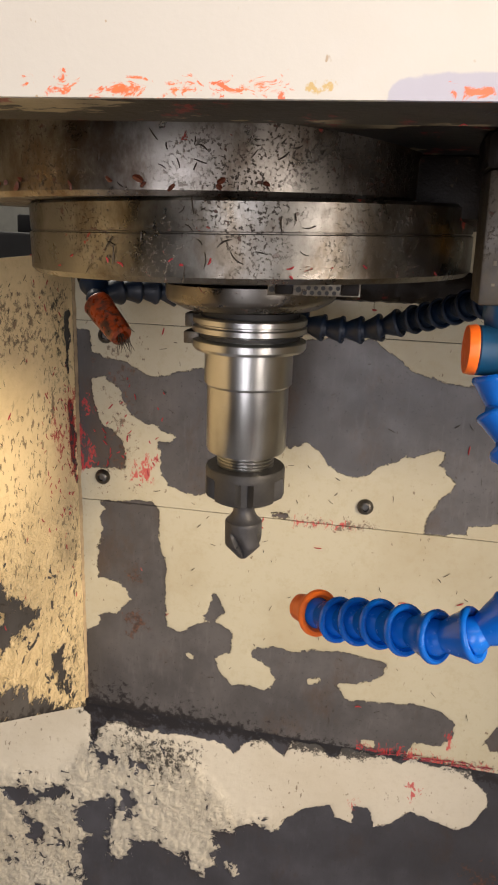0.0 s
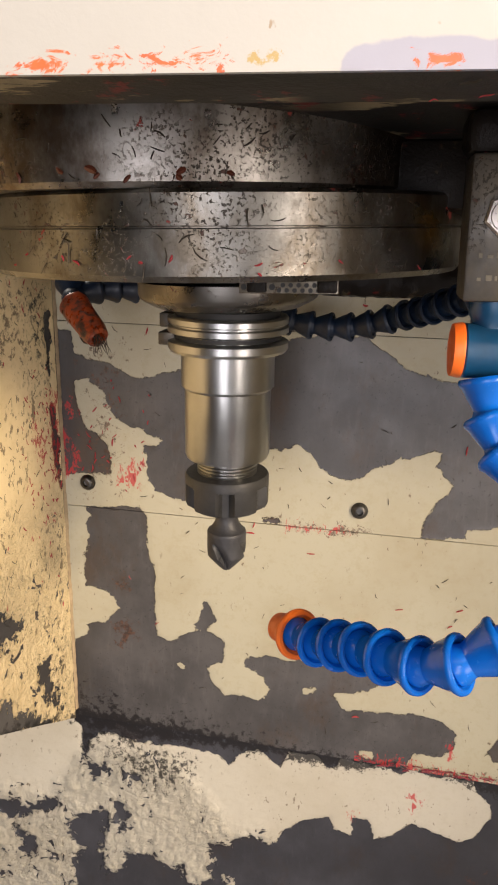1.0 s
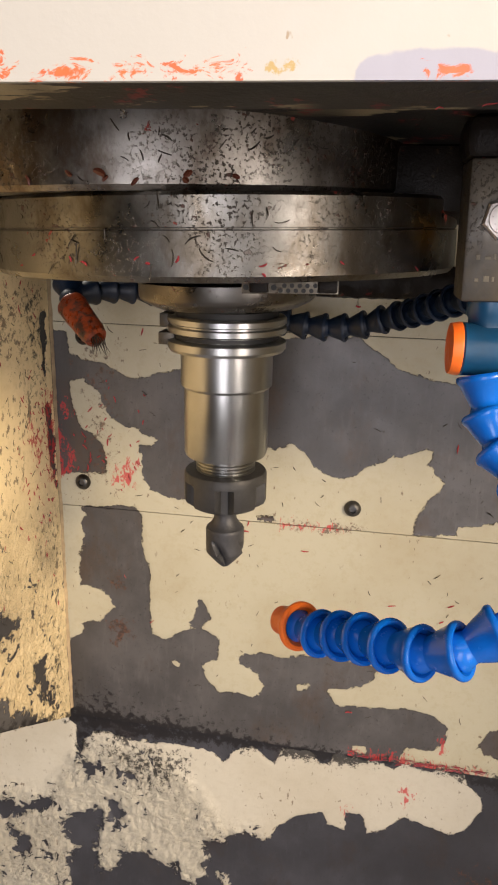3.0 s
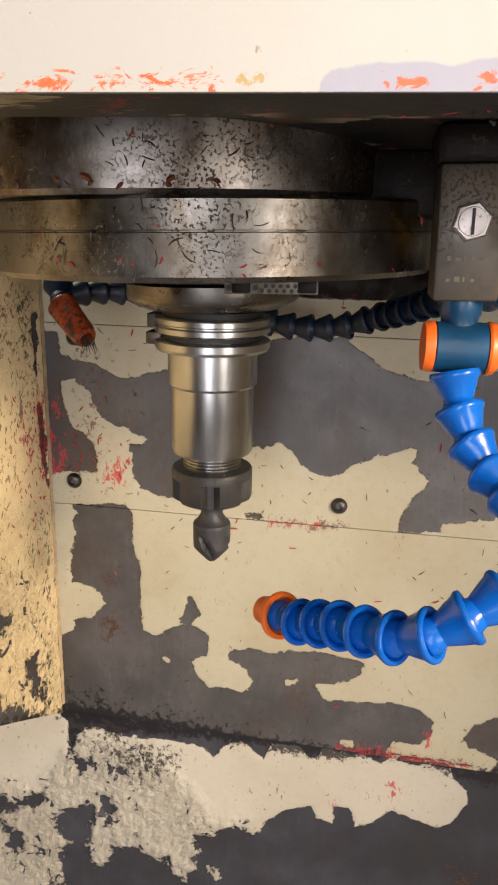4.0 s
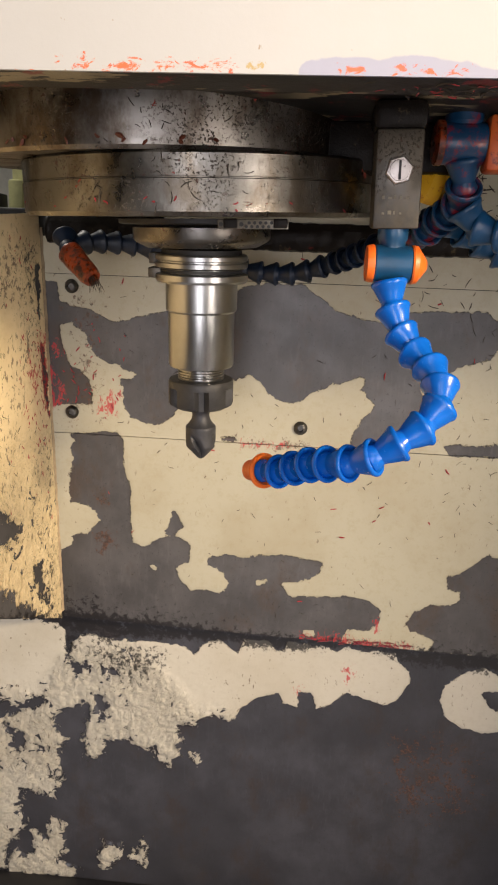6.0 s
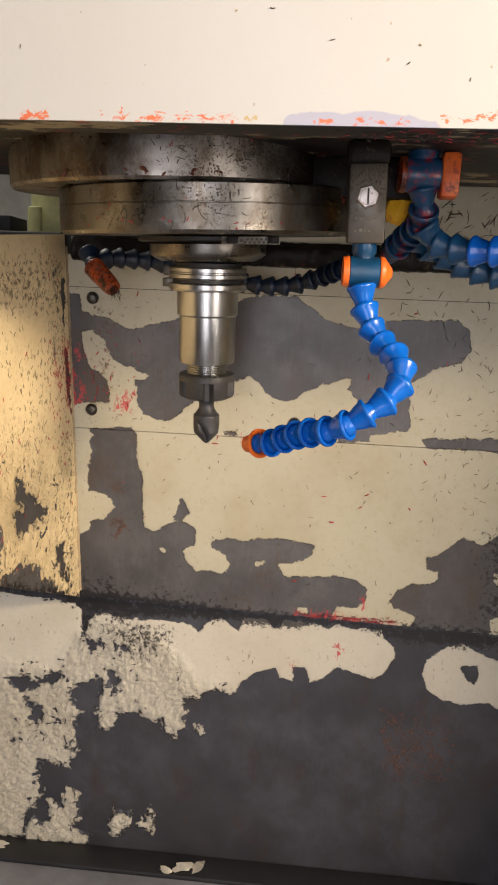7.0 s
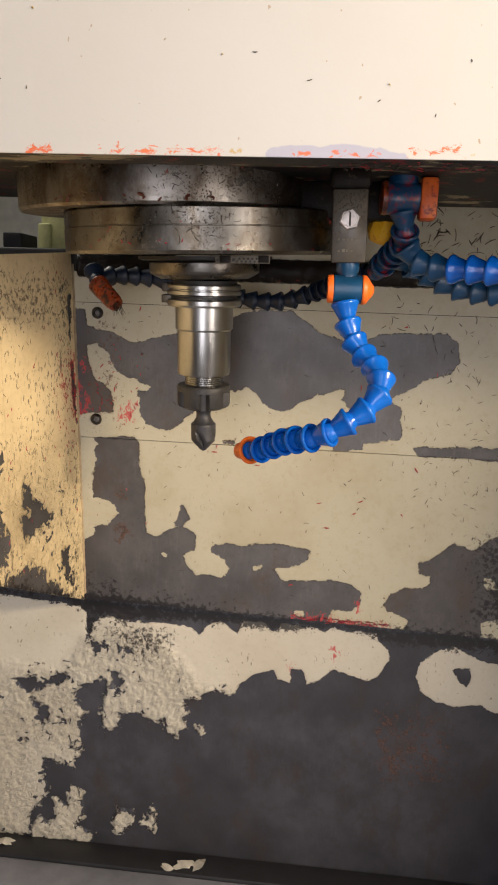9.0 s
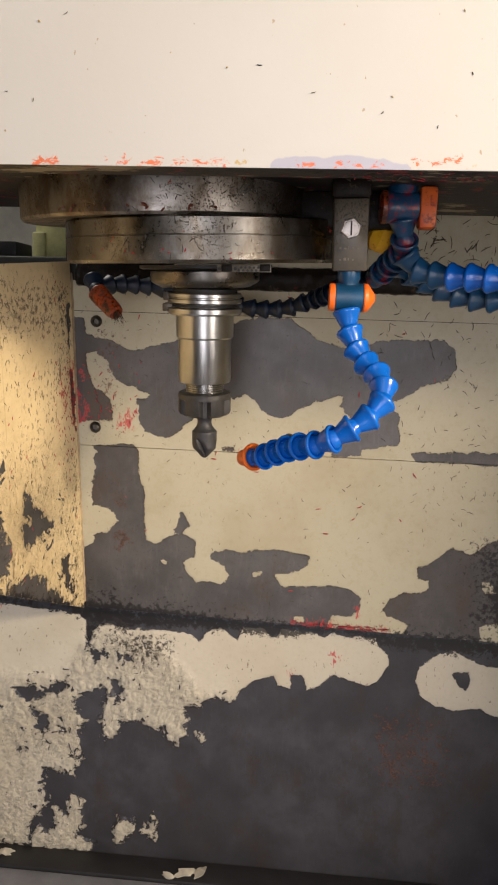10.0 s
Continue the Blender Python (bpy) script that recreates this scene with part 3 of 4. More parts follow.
head_field.rust((0.01, 1.49), (0.011, 1.493), (0.016, 1.493), (0.019, 1.493), (0.019, 1.491), (0.015, 1.49))
head_field.red((-0.11, 1.488), (-0.11, 1.492), (-0.096, 1.493), (-0.096, 1.488))
head_field.red((-0.083, 1.485), (-0.083, 1.487), (-0.076, 1.487), (-0.076, 1.486))
head_field.red((0.113, 1.491), (0.113, 1.493), (0.117, 1.493), (0.118, 1.491))
head_field.red((0.124, 1.491), (0.123, 1.494), (0.139, 1.495), (0.139, 1.491))

wall_back = tagged(mesh_object("wall_north", block(-0.228, 0.95, 0.632, 0.645, 1.05, 2.3, 0), M_DARK, smooth=False), "dark backing of the riveted sheet steel rear wall", "wall", kind="structure")
EAST = 0.6
sheet("panel", (-0.224, 0.625, 0), (1, 0, 0), (0, 1, 0), EAST + 0.224, (1.041, 1.022), (1.2444, 1.2424), 0.004, M_BACK, back_field, parent=wall_back, label="cream enamelled steel panel, paint peeled to grey steel")
sheet("panel", (-0.224, 0.6245, 0), (1, 0, 0), (0, 1, 0), EAST + 0.224, (1.2452, 1.2432), (1.4021, 1.4016), 0.004, M_BACK, back_field, parent=wall_back, label="cream enamelled steel panel with large bare grey patches")
sheet("panel", (-0.224, 0.625, 0), (1, 0, 0), (0, 1, 0), EAST + 0.224, (1.4027, 1.4022), (1.437, 1.4375), 0.004, M_BACK, back_field, res=0.004, parent=wall_back)
sheet("panel", (-0.10, 0.625, 0), (1, 0, 0), (0, 1, 0), EAST + 0.10, (1.449, 1.4495), (1.80, 1.80), 0.004, M_BACK, back_field, res=0.005, parent=wall_back)


def low_crumble(u, z):
    """Where the white paint has blistered: low down and towards the corner."""
    start = 1.015 - 0.07 * np.clip((-0.2 - u) / 0.05, 0, 1) - 0.075 * np.clip((u + 0.13) / 0.07, 0, 1)
    return np.clip((start - z) / 0.035, 0.04, 1) * np.clip((0.03 - u) / 0.08, 0.04, 1)


lower_wall = sheet("wall_north_lower", (-0.6, 0.65, 0), (1, 0, 0), (0, 1, 0), 1.2, (0.672, 0.672), (1.06, 1.06), 0.006, M_LOW, low_field, res=0.0018, lump=0.0036,
                   crumble=low_crumble)
tagged(lower_wall, "lower rear wall with flaking blistered white paint over dark steel", "wall", kind="structure")

FLARE = 0.13
left_along = Vector((-FLARE, -1, 0)).normalized()
left_in = Vector((-1, FLARE, 0)).normalized()


def left_at(y):
    return Vector((-0.207 - FLARE * (0.62 - y), y, 0))


def left_low(y):
    return 1.1296 - 0.488 * (y - 0.438)


def left_sheet(name, y0, y1, lows, highs, parent=None, label=""):
    a, b = left_at(y0), left_at(y1)
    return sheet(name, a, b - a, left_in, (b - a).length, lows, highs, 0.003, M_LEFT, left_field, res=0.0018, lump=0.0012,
                 crumble=lambda u, z: np.clip((1.30 - z) / 0.1, 0.15, 1), parent=parent, label=label, coord=lambda x, y: y)


wall_left = left_sheet("wall_west", 0.619, 0.4685, (left_low(0.619), left_low(0.4685)), (1.4575, 1.4440))
tagged(wall_left, "side wall of blistered yellowed cream paint with swarf stuck on", "wall", kind="structure")
left_sheet("side_panel", 0.468, 0.20, (left_low(0.468), left_low(0.20)), (1.80, 1.80), wall_left, "tall yellowed side panel")
lip = bmesh.new()
rows = []
for i in range(121):
    z = 1.048 + 0.397 * i / 120
    w = 0.0014 + 0.0007 * noise.noise((z * 60, 3, 1)) + 0.0006 * noise.noise((z * 520, 7, 2))
    rows.append([lip.verts.new(c) for c in ((-0.2068, 0.6206, z), (-0.2068 + max(w, 0.0006), 0.6236 - 0.0008, z), (-0.2068 + max(w, 0.0006), 0.6243, z))])
for a, c in zip(rows, rows[1:]):
    lip.faces.new((a[0], a[1], c[1], c[0]))
    lip.faces.new((a[1], a[2], c[2], c[1]))
part("corner_lip", lip, plain("chipped_lip_paint", (0.46, 0.35, 0.22), 0.55, 0, 90), wall_left, "narrow folded corner flange, paint chipped")

LEAN = Matrix.Translation((-0.207, 0.62, 1.05)) @ Matrix.Rotation(radians(-1.8), 4, "Y") @ Matrix.Translation((0.207, -0.62, -1.05))
wall_left.matrix_world = LEAN @ wall_left.matrix_world

# lumpy rail that closes the gap between the rear panels, grease and shade in one black
bm = bmesh.new()
rows = []
for i in range(281):
    x = -0.211 + 0.72 * i / 280
    row = []
    for k, (dy, z) in enumerate(((0.0, 1.4305), (-0.006, 1.4315), (-0.010, 1.436), (-0.011, 1.443), (-0.010, 1.450), (-0.006, 1.4555), (0.0, 1.4565))):
        w = 0.0022 * noise.noise((x * 90, k * 0.7, 1)) + 0.0012 * noise.noise((x * 260, k * 1.3, 5))
        row.append(bm.verts.new((x, 0.6238 + dy + w * (dy != 0), z + 0.7 * w)))
    rows.append(row)
for a, c in zip(rows, rows[1:]):
    for k in range(6):
        bm.faces.new((a[k], c[k], c[k + 1], a[k + 1]))
rail = tagged(mesh_object("rail", bm, M_GREASE), "black grease-caked rail between the rear wall panels", "rail", kind="structure")
solid = rail.modifiers.new("thickness", "SOLIDIFY")
solid.thickness = 0.002

tagged(mesh_object("trim", block(-0.6, 0.95, 0.612, 0.6495, 0.655, 0.676, 0.002), M_CHARCOAL, smooth=True), "black ledge along the foot of the lower wall", "ledge", kind="structure")
tagged(mesh_object("tray", block(-0.75, 0.95, -0.25, 0.6115, 0.62, 0.672, 0.002), M_TRAY), "grey steel chip tray under the spindle", "chip tray", kind="structure")
# unseen side wall, slanted to bounce light and shade the rear wall's right end
bm = block(-0.3, 0.3, -0.005, 0.005, 0.664, 2.3, 0)
bm.transform(Matrix.Translation((0.49, 0.365, 0)) @ pose(0, 0, 0, 0, 0, -64))
tagged(mesh_object("wall_east", bm, plain("aged_cream_paint", (0.6, 0.48, 0.28), 0.45, 0, 9), smooth=False), "plain cream slanted side wall of the enclosure", "wall", kind="structure")
# unseen panel added so the rings' left side reflects something dark
bm = block(-1.3, -0.34, -0.46, -0.45, 0.62, 2.3, 0)
tagged(mesh_object("dark_panel_west", bm, M_CHARCOAL, smooth=False), "dark sliding door of the enclosure pushed aside", "sliding door", kind="structure")

# ---- the workshop beyond ----
for nm, b in (("floor", (-5, 5, -5, 5, -0.1, 0)),):
    tagged(mesh_object(nm, block(*b, 0), M_CONCRETE, smooth=False), "worn grey concrete workshop floor", "floor", kind="structure")
for nm, b in (("hall_wall_north", (-5, 5, 5, 5.1, 0, 4)), ("hall_wall_south", (-5, 5, -5.1, -5, 0, 4)), ("hall_wall_west", (-5.1, -5, -5, 5, 0, 4)), ("hall_wall_east", (5, 5.1, -5, 5, 0, 4))):
    tagged(mesh_object(nm, block(*b, 0), M_HALL, smooth=False), "pale plastered workshop wall", "wall", kind="structure")
tagged(mesh_object("ceiling", block(-5, 5, -5, 5, 4, 4.1, 0), M_HALL, smooth=False), "pale workshop ceiling", "ceiling", kind="structure")
tagged(mesh_object("machine_base", block(-0.9, 0.95, -0.25, 0.9, 0.0, 0.62, 0.004), M_TRAY), "grey cast base of the milling machine on the floor", "machine base")

# ---- spindle head ----
AX, AY = -0.0384, 0.461
HEAD_Z = 1.488
n = Nodes("cream_head_enamel")
cloud = n.noise(6, 4, 0.6)
fine = n.noise(150, 4, 0.65)
col = n.mix(n.ramp(cloud, 0.4, 0.75, 0, 0.3), (0.49, 0.487, 0.48), (0.44, 0.42, 0.38))
flecks = n.ramp(n.noise(150, 3, 0.6, (1, 1, 0.7)), 0.69, 0.72)
col = n.mix(n.math("MULTIPLY", flecks, 0.7), col, (0.3, 0.2, 0.1))
tint = n.ramp(n.math("ADD", n.attr("tint"), n.math("MULTIPLY", n.math("SUBTRACT", n.noise(90, 4), 0.5), 0.004)), -0.0003, 0.0006)
col = n.mix(tint, col, (0.36, 0.365, 0.46))
rust = n.ramp(n.math("ADD", n.attr("rust"), n.math("MULTIPLY", n.math("SUBTRACT", n.noise(260, 4, 0.7), 0.55), 0.014)), -0.0005, 0.001, 0, 0.8)
col = n.mix(rust, col, (0.45, 0.3, 0.06))
red = n.ramp(n.math("ADD", n.math("MINIMUM", n.attr("red"), 0.0025), n.math("MULTIPLY", n.math("SUBTRACT", n.noise(300, 6, 0.72, (0.6, 1, 1), warp=0.9), 0.52), 0.022)), -0.0005, 0.001, 0, 0.9)
col = n.mix(red, col, n.mix(n.noise(130, 2), (0.6, 0.055, 0.015), (0.64, 0.17, 0.01)))
M_HEAD = n.done(col, n.ramp(fine, 0.3, 0.7, 0.3, 0.45), 0.0, n.bump(fine, 0.0002, 0.5))
n = Nodes("grimy_underside")
col = n.mix(n.ramp(n.noise(20, 5, 0.6), 0.35, 0.65), (0.015, 0.012, 0.010), (0.008, 0.007, 0.006))
scraped = n.math("MULTIPLY", n.ramp(n.noise(26, 6, 0.68, (0.5, 1.6, 1)), 0.565, 0.585), n.ramp(n.noise(9, 2, 0.5, (1, 0.2, 1)), 0.46, 0.52))
col = n.mix(scraped, col, n.mix(n.noise(90, 4), (0.34, 0.28, 0.17), (0.22, 0.18, 0.11)))
col = n.mix(n.ramp(n.noise(45, 5, 0.7), 0.59, 0.64, 0, 0.75), col, (0.2, 0.012, 0.016))
M_UNDER = n.done(col, 0.6, 0.0, n.bump(n.noise(90, 5, 0.7), 0.001))

spindle_head = empty("headstock", (AX, AY, HEAD_Z), "cream painted milling headstock with red smears along its lower edge", "headstock")
inv = Matrix.Translation((-AX, -AY, -HEAD_Z))


def head_part(name, bm, material, label=""):
    bm.transform(inv)
    return part(name, bm, material, spindle_head, label)


front = sheet("front_cover", (-0.5, 0.24, 0), (1, 0, 0), (0, 1, 0), 1.1, (HEAD_Z, HEAD_Z), (1.75, 1.75), 0.001, M_HEAD, head_field, res=0.002, dent=0.0002)
front.parent = spindle_head
front.matrix_parent_inverse = inv
tagged(front, "cream enamelled cover with orange-red smears and a lilac patch")
head_part("body", block(-0.498, 0.598, 0.2425, 0.535, 1.504, 2.2, 0), M_UNDER, "grimy black underside")
head_part("edge_strip", block(-0.498, 0.598, 0.2424, 0.274, HEAD_Z + 0.001, 1.5038, 0.001), M_UNDER, "grimy strip behind the cover's lower edge")

# black mass added for the gunk and shade right of the flange
head_part("boss", block(0.040, 0.128, 0.405, 0.47, 1.474, 1.5038, 0.004), M_GREASE, "greasy black casting boss")

# ---- spindle cartridge ----
cartridge = empty("spindle_cartridge", (AX, AY, 1.44), "oil-stained steel spindle cartridge under the head", "spindle")


def turned(name, profile, material, label="", segs=128, centre=(0, 0), rise=0.0085):
    bm = lathe([(r, z + rise - 1.44) for r, z in profile], segs, Matrix.Translation((centre[0], centre[1], 0)))
    return part(name, bm, material, cartridge, label)


turned("upper_flange", [(0, 1.510), (0.131, 1.510), (0.132, 1.509), (0.132, 1.4765), (0.130, 1.4742), (0, 1.4742)], M_FLANGE, "wide brown-stained flange", centre=(-0.0300, 0.010))
turned("lower_ring", [(0, 1.474), (0.1185, 1.474), (0.120, 1.4725), (0.1198, 1.4606), (0.1192, 1.4603), (0.1192, 1.4598), (0.1202, 1.4594), (0.1202, 1.4420), (0.118, 1.4395), (0.07, 1.4395), (0, 1.4395)], M_RING, "steel ring with swarf and rust spots")
turned("retainer", [(0, 1.4395), (0.060, 1.4395), (0.060, 1.4368), (0.057, 1.4358), (0, 1.4358)], M_BLACK, "greasy black retaining plate", centre=(0, 0.006), rise=0.007)
turned("nose_ring", [(0, 1.44), (0.049, 1.44), (0.049, 1.4330), (0.0482, 1.4310), (0.0460, 1.4295), (0.0415, 1.4272), (0.0395, 1.4262), (0, 1.4262)], M_NOSE, rise=0.001)

tool = empty("tool_holder", (AX, AY, 1.40), "ground steel collet tool holder clamped in the spindle", "tool holder")


def held(name, profile, material, label="", segs=96):
    return part(name, lathe([(r, z - 1.40) for r, z in profile], segs), material, tool, label)


# dark collar that paints the shaded gap under the nose ring
held("gap_shade_collar", [(0, 1.4255), (0.029, 1.4255), (0.029, 1.4215), (0, 1.4215)], M_SLOT_SHADE)
held("flange", [(0, 1.4222), (0.0325, 1.4222), (0.0335, 1.4212), (0.0335, 1.4185), (0.0328, 1.4180), (0.0318, 1.4178), (0.0318, 1.4170), (0.0328, 1.4168), (0.0335, 1.4163), (0.0335, 1.4136), (0.0325, 1.4130), (0.0292, 1.4122), (0.0292, 1.4098), (0.0325, 1.4090), (0.0335, 1.4084), (0.0335, 1.4048), (0.0322, 1.4030), (0, 1.4030)], M_GROUND, "grooved gripper flange")
# dark band that paints the shade in the gripper groove
held("groove_shade_band", [(0, 1.4121), (0.02945, 1.4121), (0.02945, 1.4099), (0, 1.4099)], M_SLOT_SHADE)
held("body", [(0, 1.403), (0.0262, 1.403), (0.0262, 1.3835), (0.0250, 1.3822), (0.0244, 1.3818), (0.0244, 1.3445), (0.0236, 1.3425), (0, 1.3425)], M_GROUND, "polished cylindrical shank")
thread = [(0, 1.343)]
for i in range(6):
    z = 1.343 - 0.0019 * i
    thread += [(0.0166, z), (0.0176, z - 0.0006), (0.0176, z - 0.0011), (0.0166, z - 0.0017)]
held("thread", thread + [(0, thread[-1][1])], M_GROUND, "fine bright thread")
part("drive_key", block(-0.0375, -0.028, -0.010, 0.004, 0.0055, 0.0125, 0.0008), M_BLOCK, tool, "dark drive key slot")
part("drive_key", block(-0.0372, -0.0290, -0.008, 0.005, 0.0150, 0.0225, 0.0008), M_BLOCK, tool, "dark spindle drive key")
nut = lathe([(r, z - 1.40) for r, z in [(0, 1.333), (0.0190, 1.333), (0.0238, 1.3325), (0.0246, 1.3312), (0.0246, 1.3272), (0.0246, 1.3262), (0.0246, 1.3155), (0.0238, 1.3135), (0.0205, 1.3115), (0.012, 1.3112), (0, 1.3112)]], 96)
# six wrench slots pressed into the rim
for v in nut.verts:
    r = math.hypot(v.co.x, v.co.y)
    if r > 0.0195 and v.co.z < -0.0735:
        a = (math.degrees(math.atan2(v.co.y, v.co.x)) + 90 - 10) % 60
        off = min(a, 60 - a)
        if off < 11:
            k = 1 - (1 - 0.0195 / r) * min(1.0, (11 - off) / 4.0)
            v.co.x *= k
            v.co.y *= k
part("collet_nut", nut, M_BLACK_OXIDE, tool, "black oxide nut with wrench slots")

cutter = empty("countersink_cutter", (AX, AY, 1.312), "dark coated fluted countersink held in the collet", "cutter")
part("shank", lathe([(r, z - 1.312) for r, z in [(0, 1.3115), (0.0085, 1.3115), (0.0080, 1.309), (0.0068, 1.3065), (0.0066, 1.3040), (0.0072, 1.3012), (0.0098, 1.2972), (0.0110, 1.2962), (0, 1.2962)]], 64), M_CARBIDE, cutter)
rows = [(0, 1.2962), (0.0112, 1.2962), (0.0117, 1.2952)] + [(0.0117, 1.2952 - 0.0012 * i) for i in range(1, 13)] + [(0.0110, 1.2796), (0.0092, 1.2776), (0.0070, 1.2752), (0.0048, 1.2728), (0.0026, 1.2706), (0, 1.2694)]
bit = lathe([(r, z - 1.312) for r, z in rows], 120)
# four slanted flutes cut into the lower half
for v in bit.verts:
    r = math.hypot(v.co.x, v.co.y)
    deep = min(1.0, max(0.0, (-0.0215 - v.co.z) / 0.006))
    if r > 0.002 and deep > 0:
        a = (math.degrees(math.atan2(v.co.y, v.co.x)) + 90 + 12 + (v.co.z + 0.03) * 2600) % 90
        if a < 34:
            k = 1 - 0.40 * (1 - a / 34) * deep
            v.co.x *= k
            v.co.y *= k
part("fluted_head", bit, M_CARBIDE, cutter)

# perforated strip under the ring
strip = empty("perforated_strip", (0.0045, 0.384, 1.4440), "small perforated dark steel strip under the ring", "perforated strip")
part("plate", block(-0.0215, 0.0215, -0.001, 0.001, -0.0032, 0.0026, 0.0003, 1), M_STRIP, strip)
# dark discs paint the shaded holes; the plate itself is not pierced
for row in range(2):
    for i in range(6):
        part("hole", lathe([(0, -0.0002), (0.0010, -0.0002), (0.0010, 0.0002), (0, 0.0002)], 12, toward((-0.004 + i * 0.0034 + row * 0.0017, -0.0011, -0.0017 + row * 0.0022), (0, -1, 0))), M_SLOT_SHADE, strip)
for hx in (-0.0195, -0.0070):
    part("hole", lathe([(0, -0.0002), (0.0013, -0.0002), (0.0013, 0.0002), (0, 0.0002)], 12, toward((hx, -0.0011, -0.0004), (0, -1, 0))), M_SLOT_SHADE, strip)
for bx in (-0.0178, 0.0125):
    part("clip", block(bx, bx + 0.0085, -0.0035, -0.0008, -0.0026, 0.0030, 0.0008), M_GREASE, strip, "greasy black clip")

TILT = Matrix.Translation((AX, AY, 1.41)) @ Matrix.Rotation(radians(4.0), 4, "X") @ Matrix.Rotation(radians(-1.5), 4, "Y") @ Matrix.Translation((-AX, -AY, -1.41))
bpy.context.view_layer.update()
for ob in (cartridge, strip):
    ob.matrix_world = TILT @ ob.matrix_world
PLUMB = Matrix.Translation((AX - 0.0006, AY, 1.41)) @ Matrix.Rotation(radians(4.0), 4, "X") @ Matrix.Rotation(radians(-0.3), 4, "Y") @ Matrix.Diagonal((1, 1, 1.02, 1)) @ Matrix.Translation((-AX, -AY, -1.41))
for ob in (tool, cutter):
    ob.matrix_world = PLUMB @ ob.matrix_world

# ---- coolant block and hoses ----
manifold = empty("coolant_block", (0.085, 0.357, 1.438), "grimy steel coolant block with a slotted hex screw", "coolant block")
part("block_body", block(-0.0125, 0.0125, -0.012, 0.014, 0.0, 0.051, 0.0012), M_BLOCK, manifold)
part("cap", block(-0.0145, 0.0145, -0.010, 0.016, 0.0505, 0.066, 0.004), M_GREASE, manifold, "black greasy cap")
hexa = lathe([(0, 0.0), (0.0076, 0.0), (0.0076, 0.0028), (0.0068, 0.0036), (0, 0.0036)], 6, toward((0.0, -0.0122, 0.030), (0, -1, 0)) @ pose(0, 0, 0, 0, 0, 15))
screw = part("hex_screw", hexa, M_SCREW, manifold, "bright slotted hex screw")
part("screw_face", lathe([(0, 0.0), (0.0054, 0.0), (0.0052, 0.0010), (0, 0.0014)], 32, toward((0.0, -0.0158, 0.030), (0, -1, 0))), M_SCREW, screw)
part("slot", block(-0.0006, 0.0006, -0.0175, -0.0166, 0.0252, 0.0348, 0.0001, 1), M_SLOT_SHADE, screw)

manifold.matrix_world = Matrix.Translation((0.085, 0.357, 1.438)) @ Matrix.Rotation(radians(4.0), 4, "X") @ Matrix.Rotation(radians(-1.5), 4, "Y")


def smooth_path(points, step):
    """Points at even steps along a rounded line through the given ones, with the way at each."""
    p = [Vector(q) for q in points]
    p = [2 * p[0] - p[1]] + p + [2 * p[-1] - p[-2]]
    dense = []
    for i in range(1, len(p) - 2):
        for k in range(40):
            t = k / 40
            dense.append(0.5 * ((2 * p[i]) + (p[i + 1] - p[i - 1]) * t + (2 * p[i - 1] - 5 * p[i] + 4 * p[i + 1] - p[i + 2]) * t * t + (3 * p[i] - p[i - 1] - 3 * p[i + 1] + p[i + 2]) * t ** 3))
    dense.append(p[-2])
    out, gone, want = [], 0.0, 0.0
    for a, b in zip(dense, dense[1:]):
        d = (b - a).length
        while gone + d >= want:
            out.append(a.lerp(b, (want - gone) / max(d, 1e-9)))
            want += step
        gone += d
    ways = [(b - a).normalized() for a, b in zip(out, out[1:])]
    return out, ways + [ways[-1]]


LINK = [(0.0045, 0.0030), (0.0070, 0.0006), (0.0079, -0.0008), (0.0090, -0.0012), (0.0096, -0.0006), (0.0098, 0.0005), (0.0094, 0.0015), (0.0087, 0.0024), (0.0076, 0.0056), (0.0062, 0.0092), (0.0056, 0.0108), (0.0060, 0.0122), (0.0068, 0.0142), (0.0064, 0.0162), (0.0045, 0.0180), (0, 0.0180)]


def hose(name, points, material, at, label, nozzle=None, size=1.05, pitch=0.0138, nozzle_label="orange nozzle", oily=0):
    thing = empty(name, at, label, "coolant hose")
    me = None
    dense = smooth_path(points, 0.0005)[0]
    span = 0.0005 * (len(dense) - 1)
    places, ways = smooth_path(points, span / round(span / (pitch * size)) - 1e-6)
    for i, (p, w) in enumerate(zip(places[:-1], ways)):
        m = toward(p - Vector(at), w) @ Matrix.Scale(size, 4)
        if me is None:
            ob = part("link", lathe(LINK, 40), material, thing)
            me = ob.data
        else:
            ob = new("link", me)
            ob.parent = thing
        if i < oily:
            ob.material_slots[0].link = "OBJECT"
            ob.material_slots[0].material = M_BLUE_DARK
        ob.matrix_local = m
    if nozzle:
        noz = lathe([(0.0045, 0.003), (0.0070, 0.001), (0.0082, -0.001), (0.0096, -0.0012), (0.0103, -0.0003), (0.0103, 0.0010), (0.0094, 0.0020), (0.0074, 0.0052), (0.0066, 0.0085), (0.0061, 0.0135), (0.0053, 0.0145), (0.0030, 0.0145), (0.0026, 0.006), (0, 0.006)], 40)
        ob = part("nozzle", noz, nozzle, thing, nozzle_label)
        ob.matrix_local = toward(places[-1] - Vector(at), ways[-1]) @ Matrix.Scale(size, 4)
    return thing


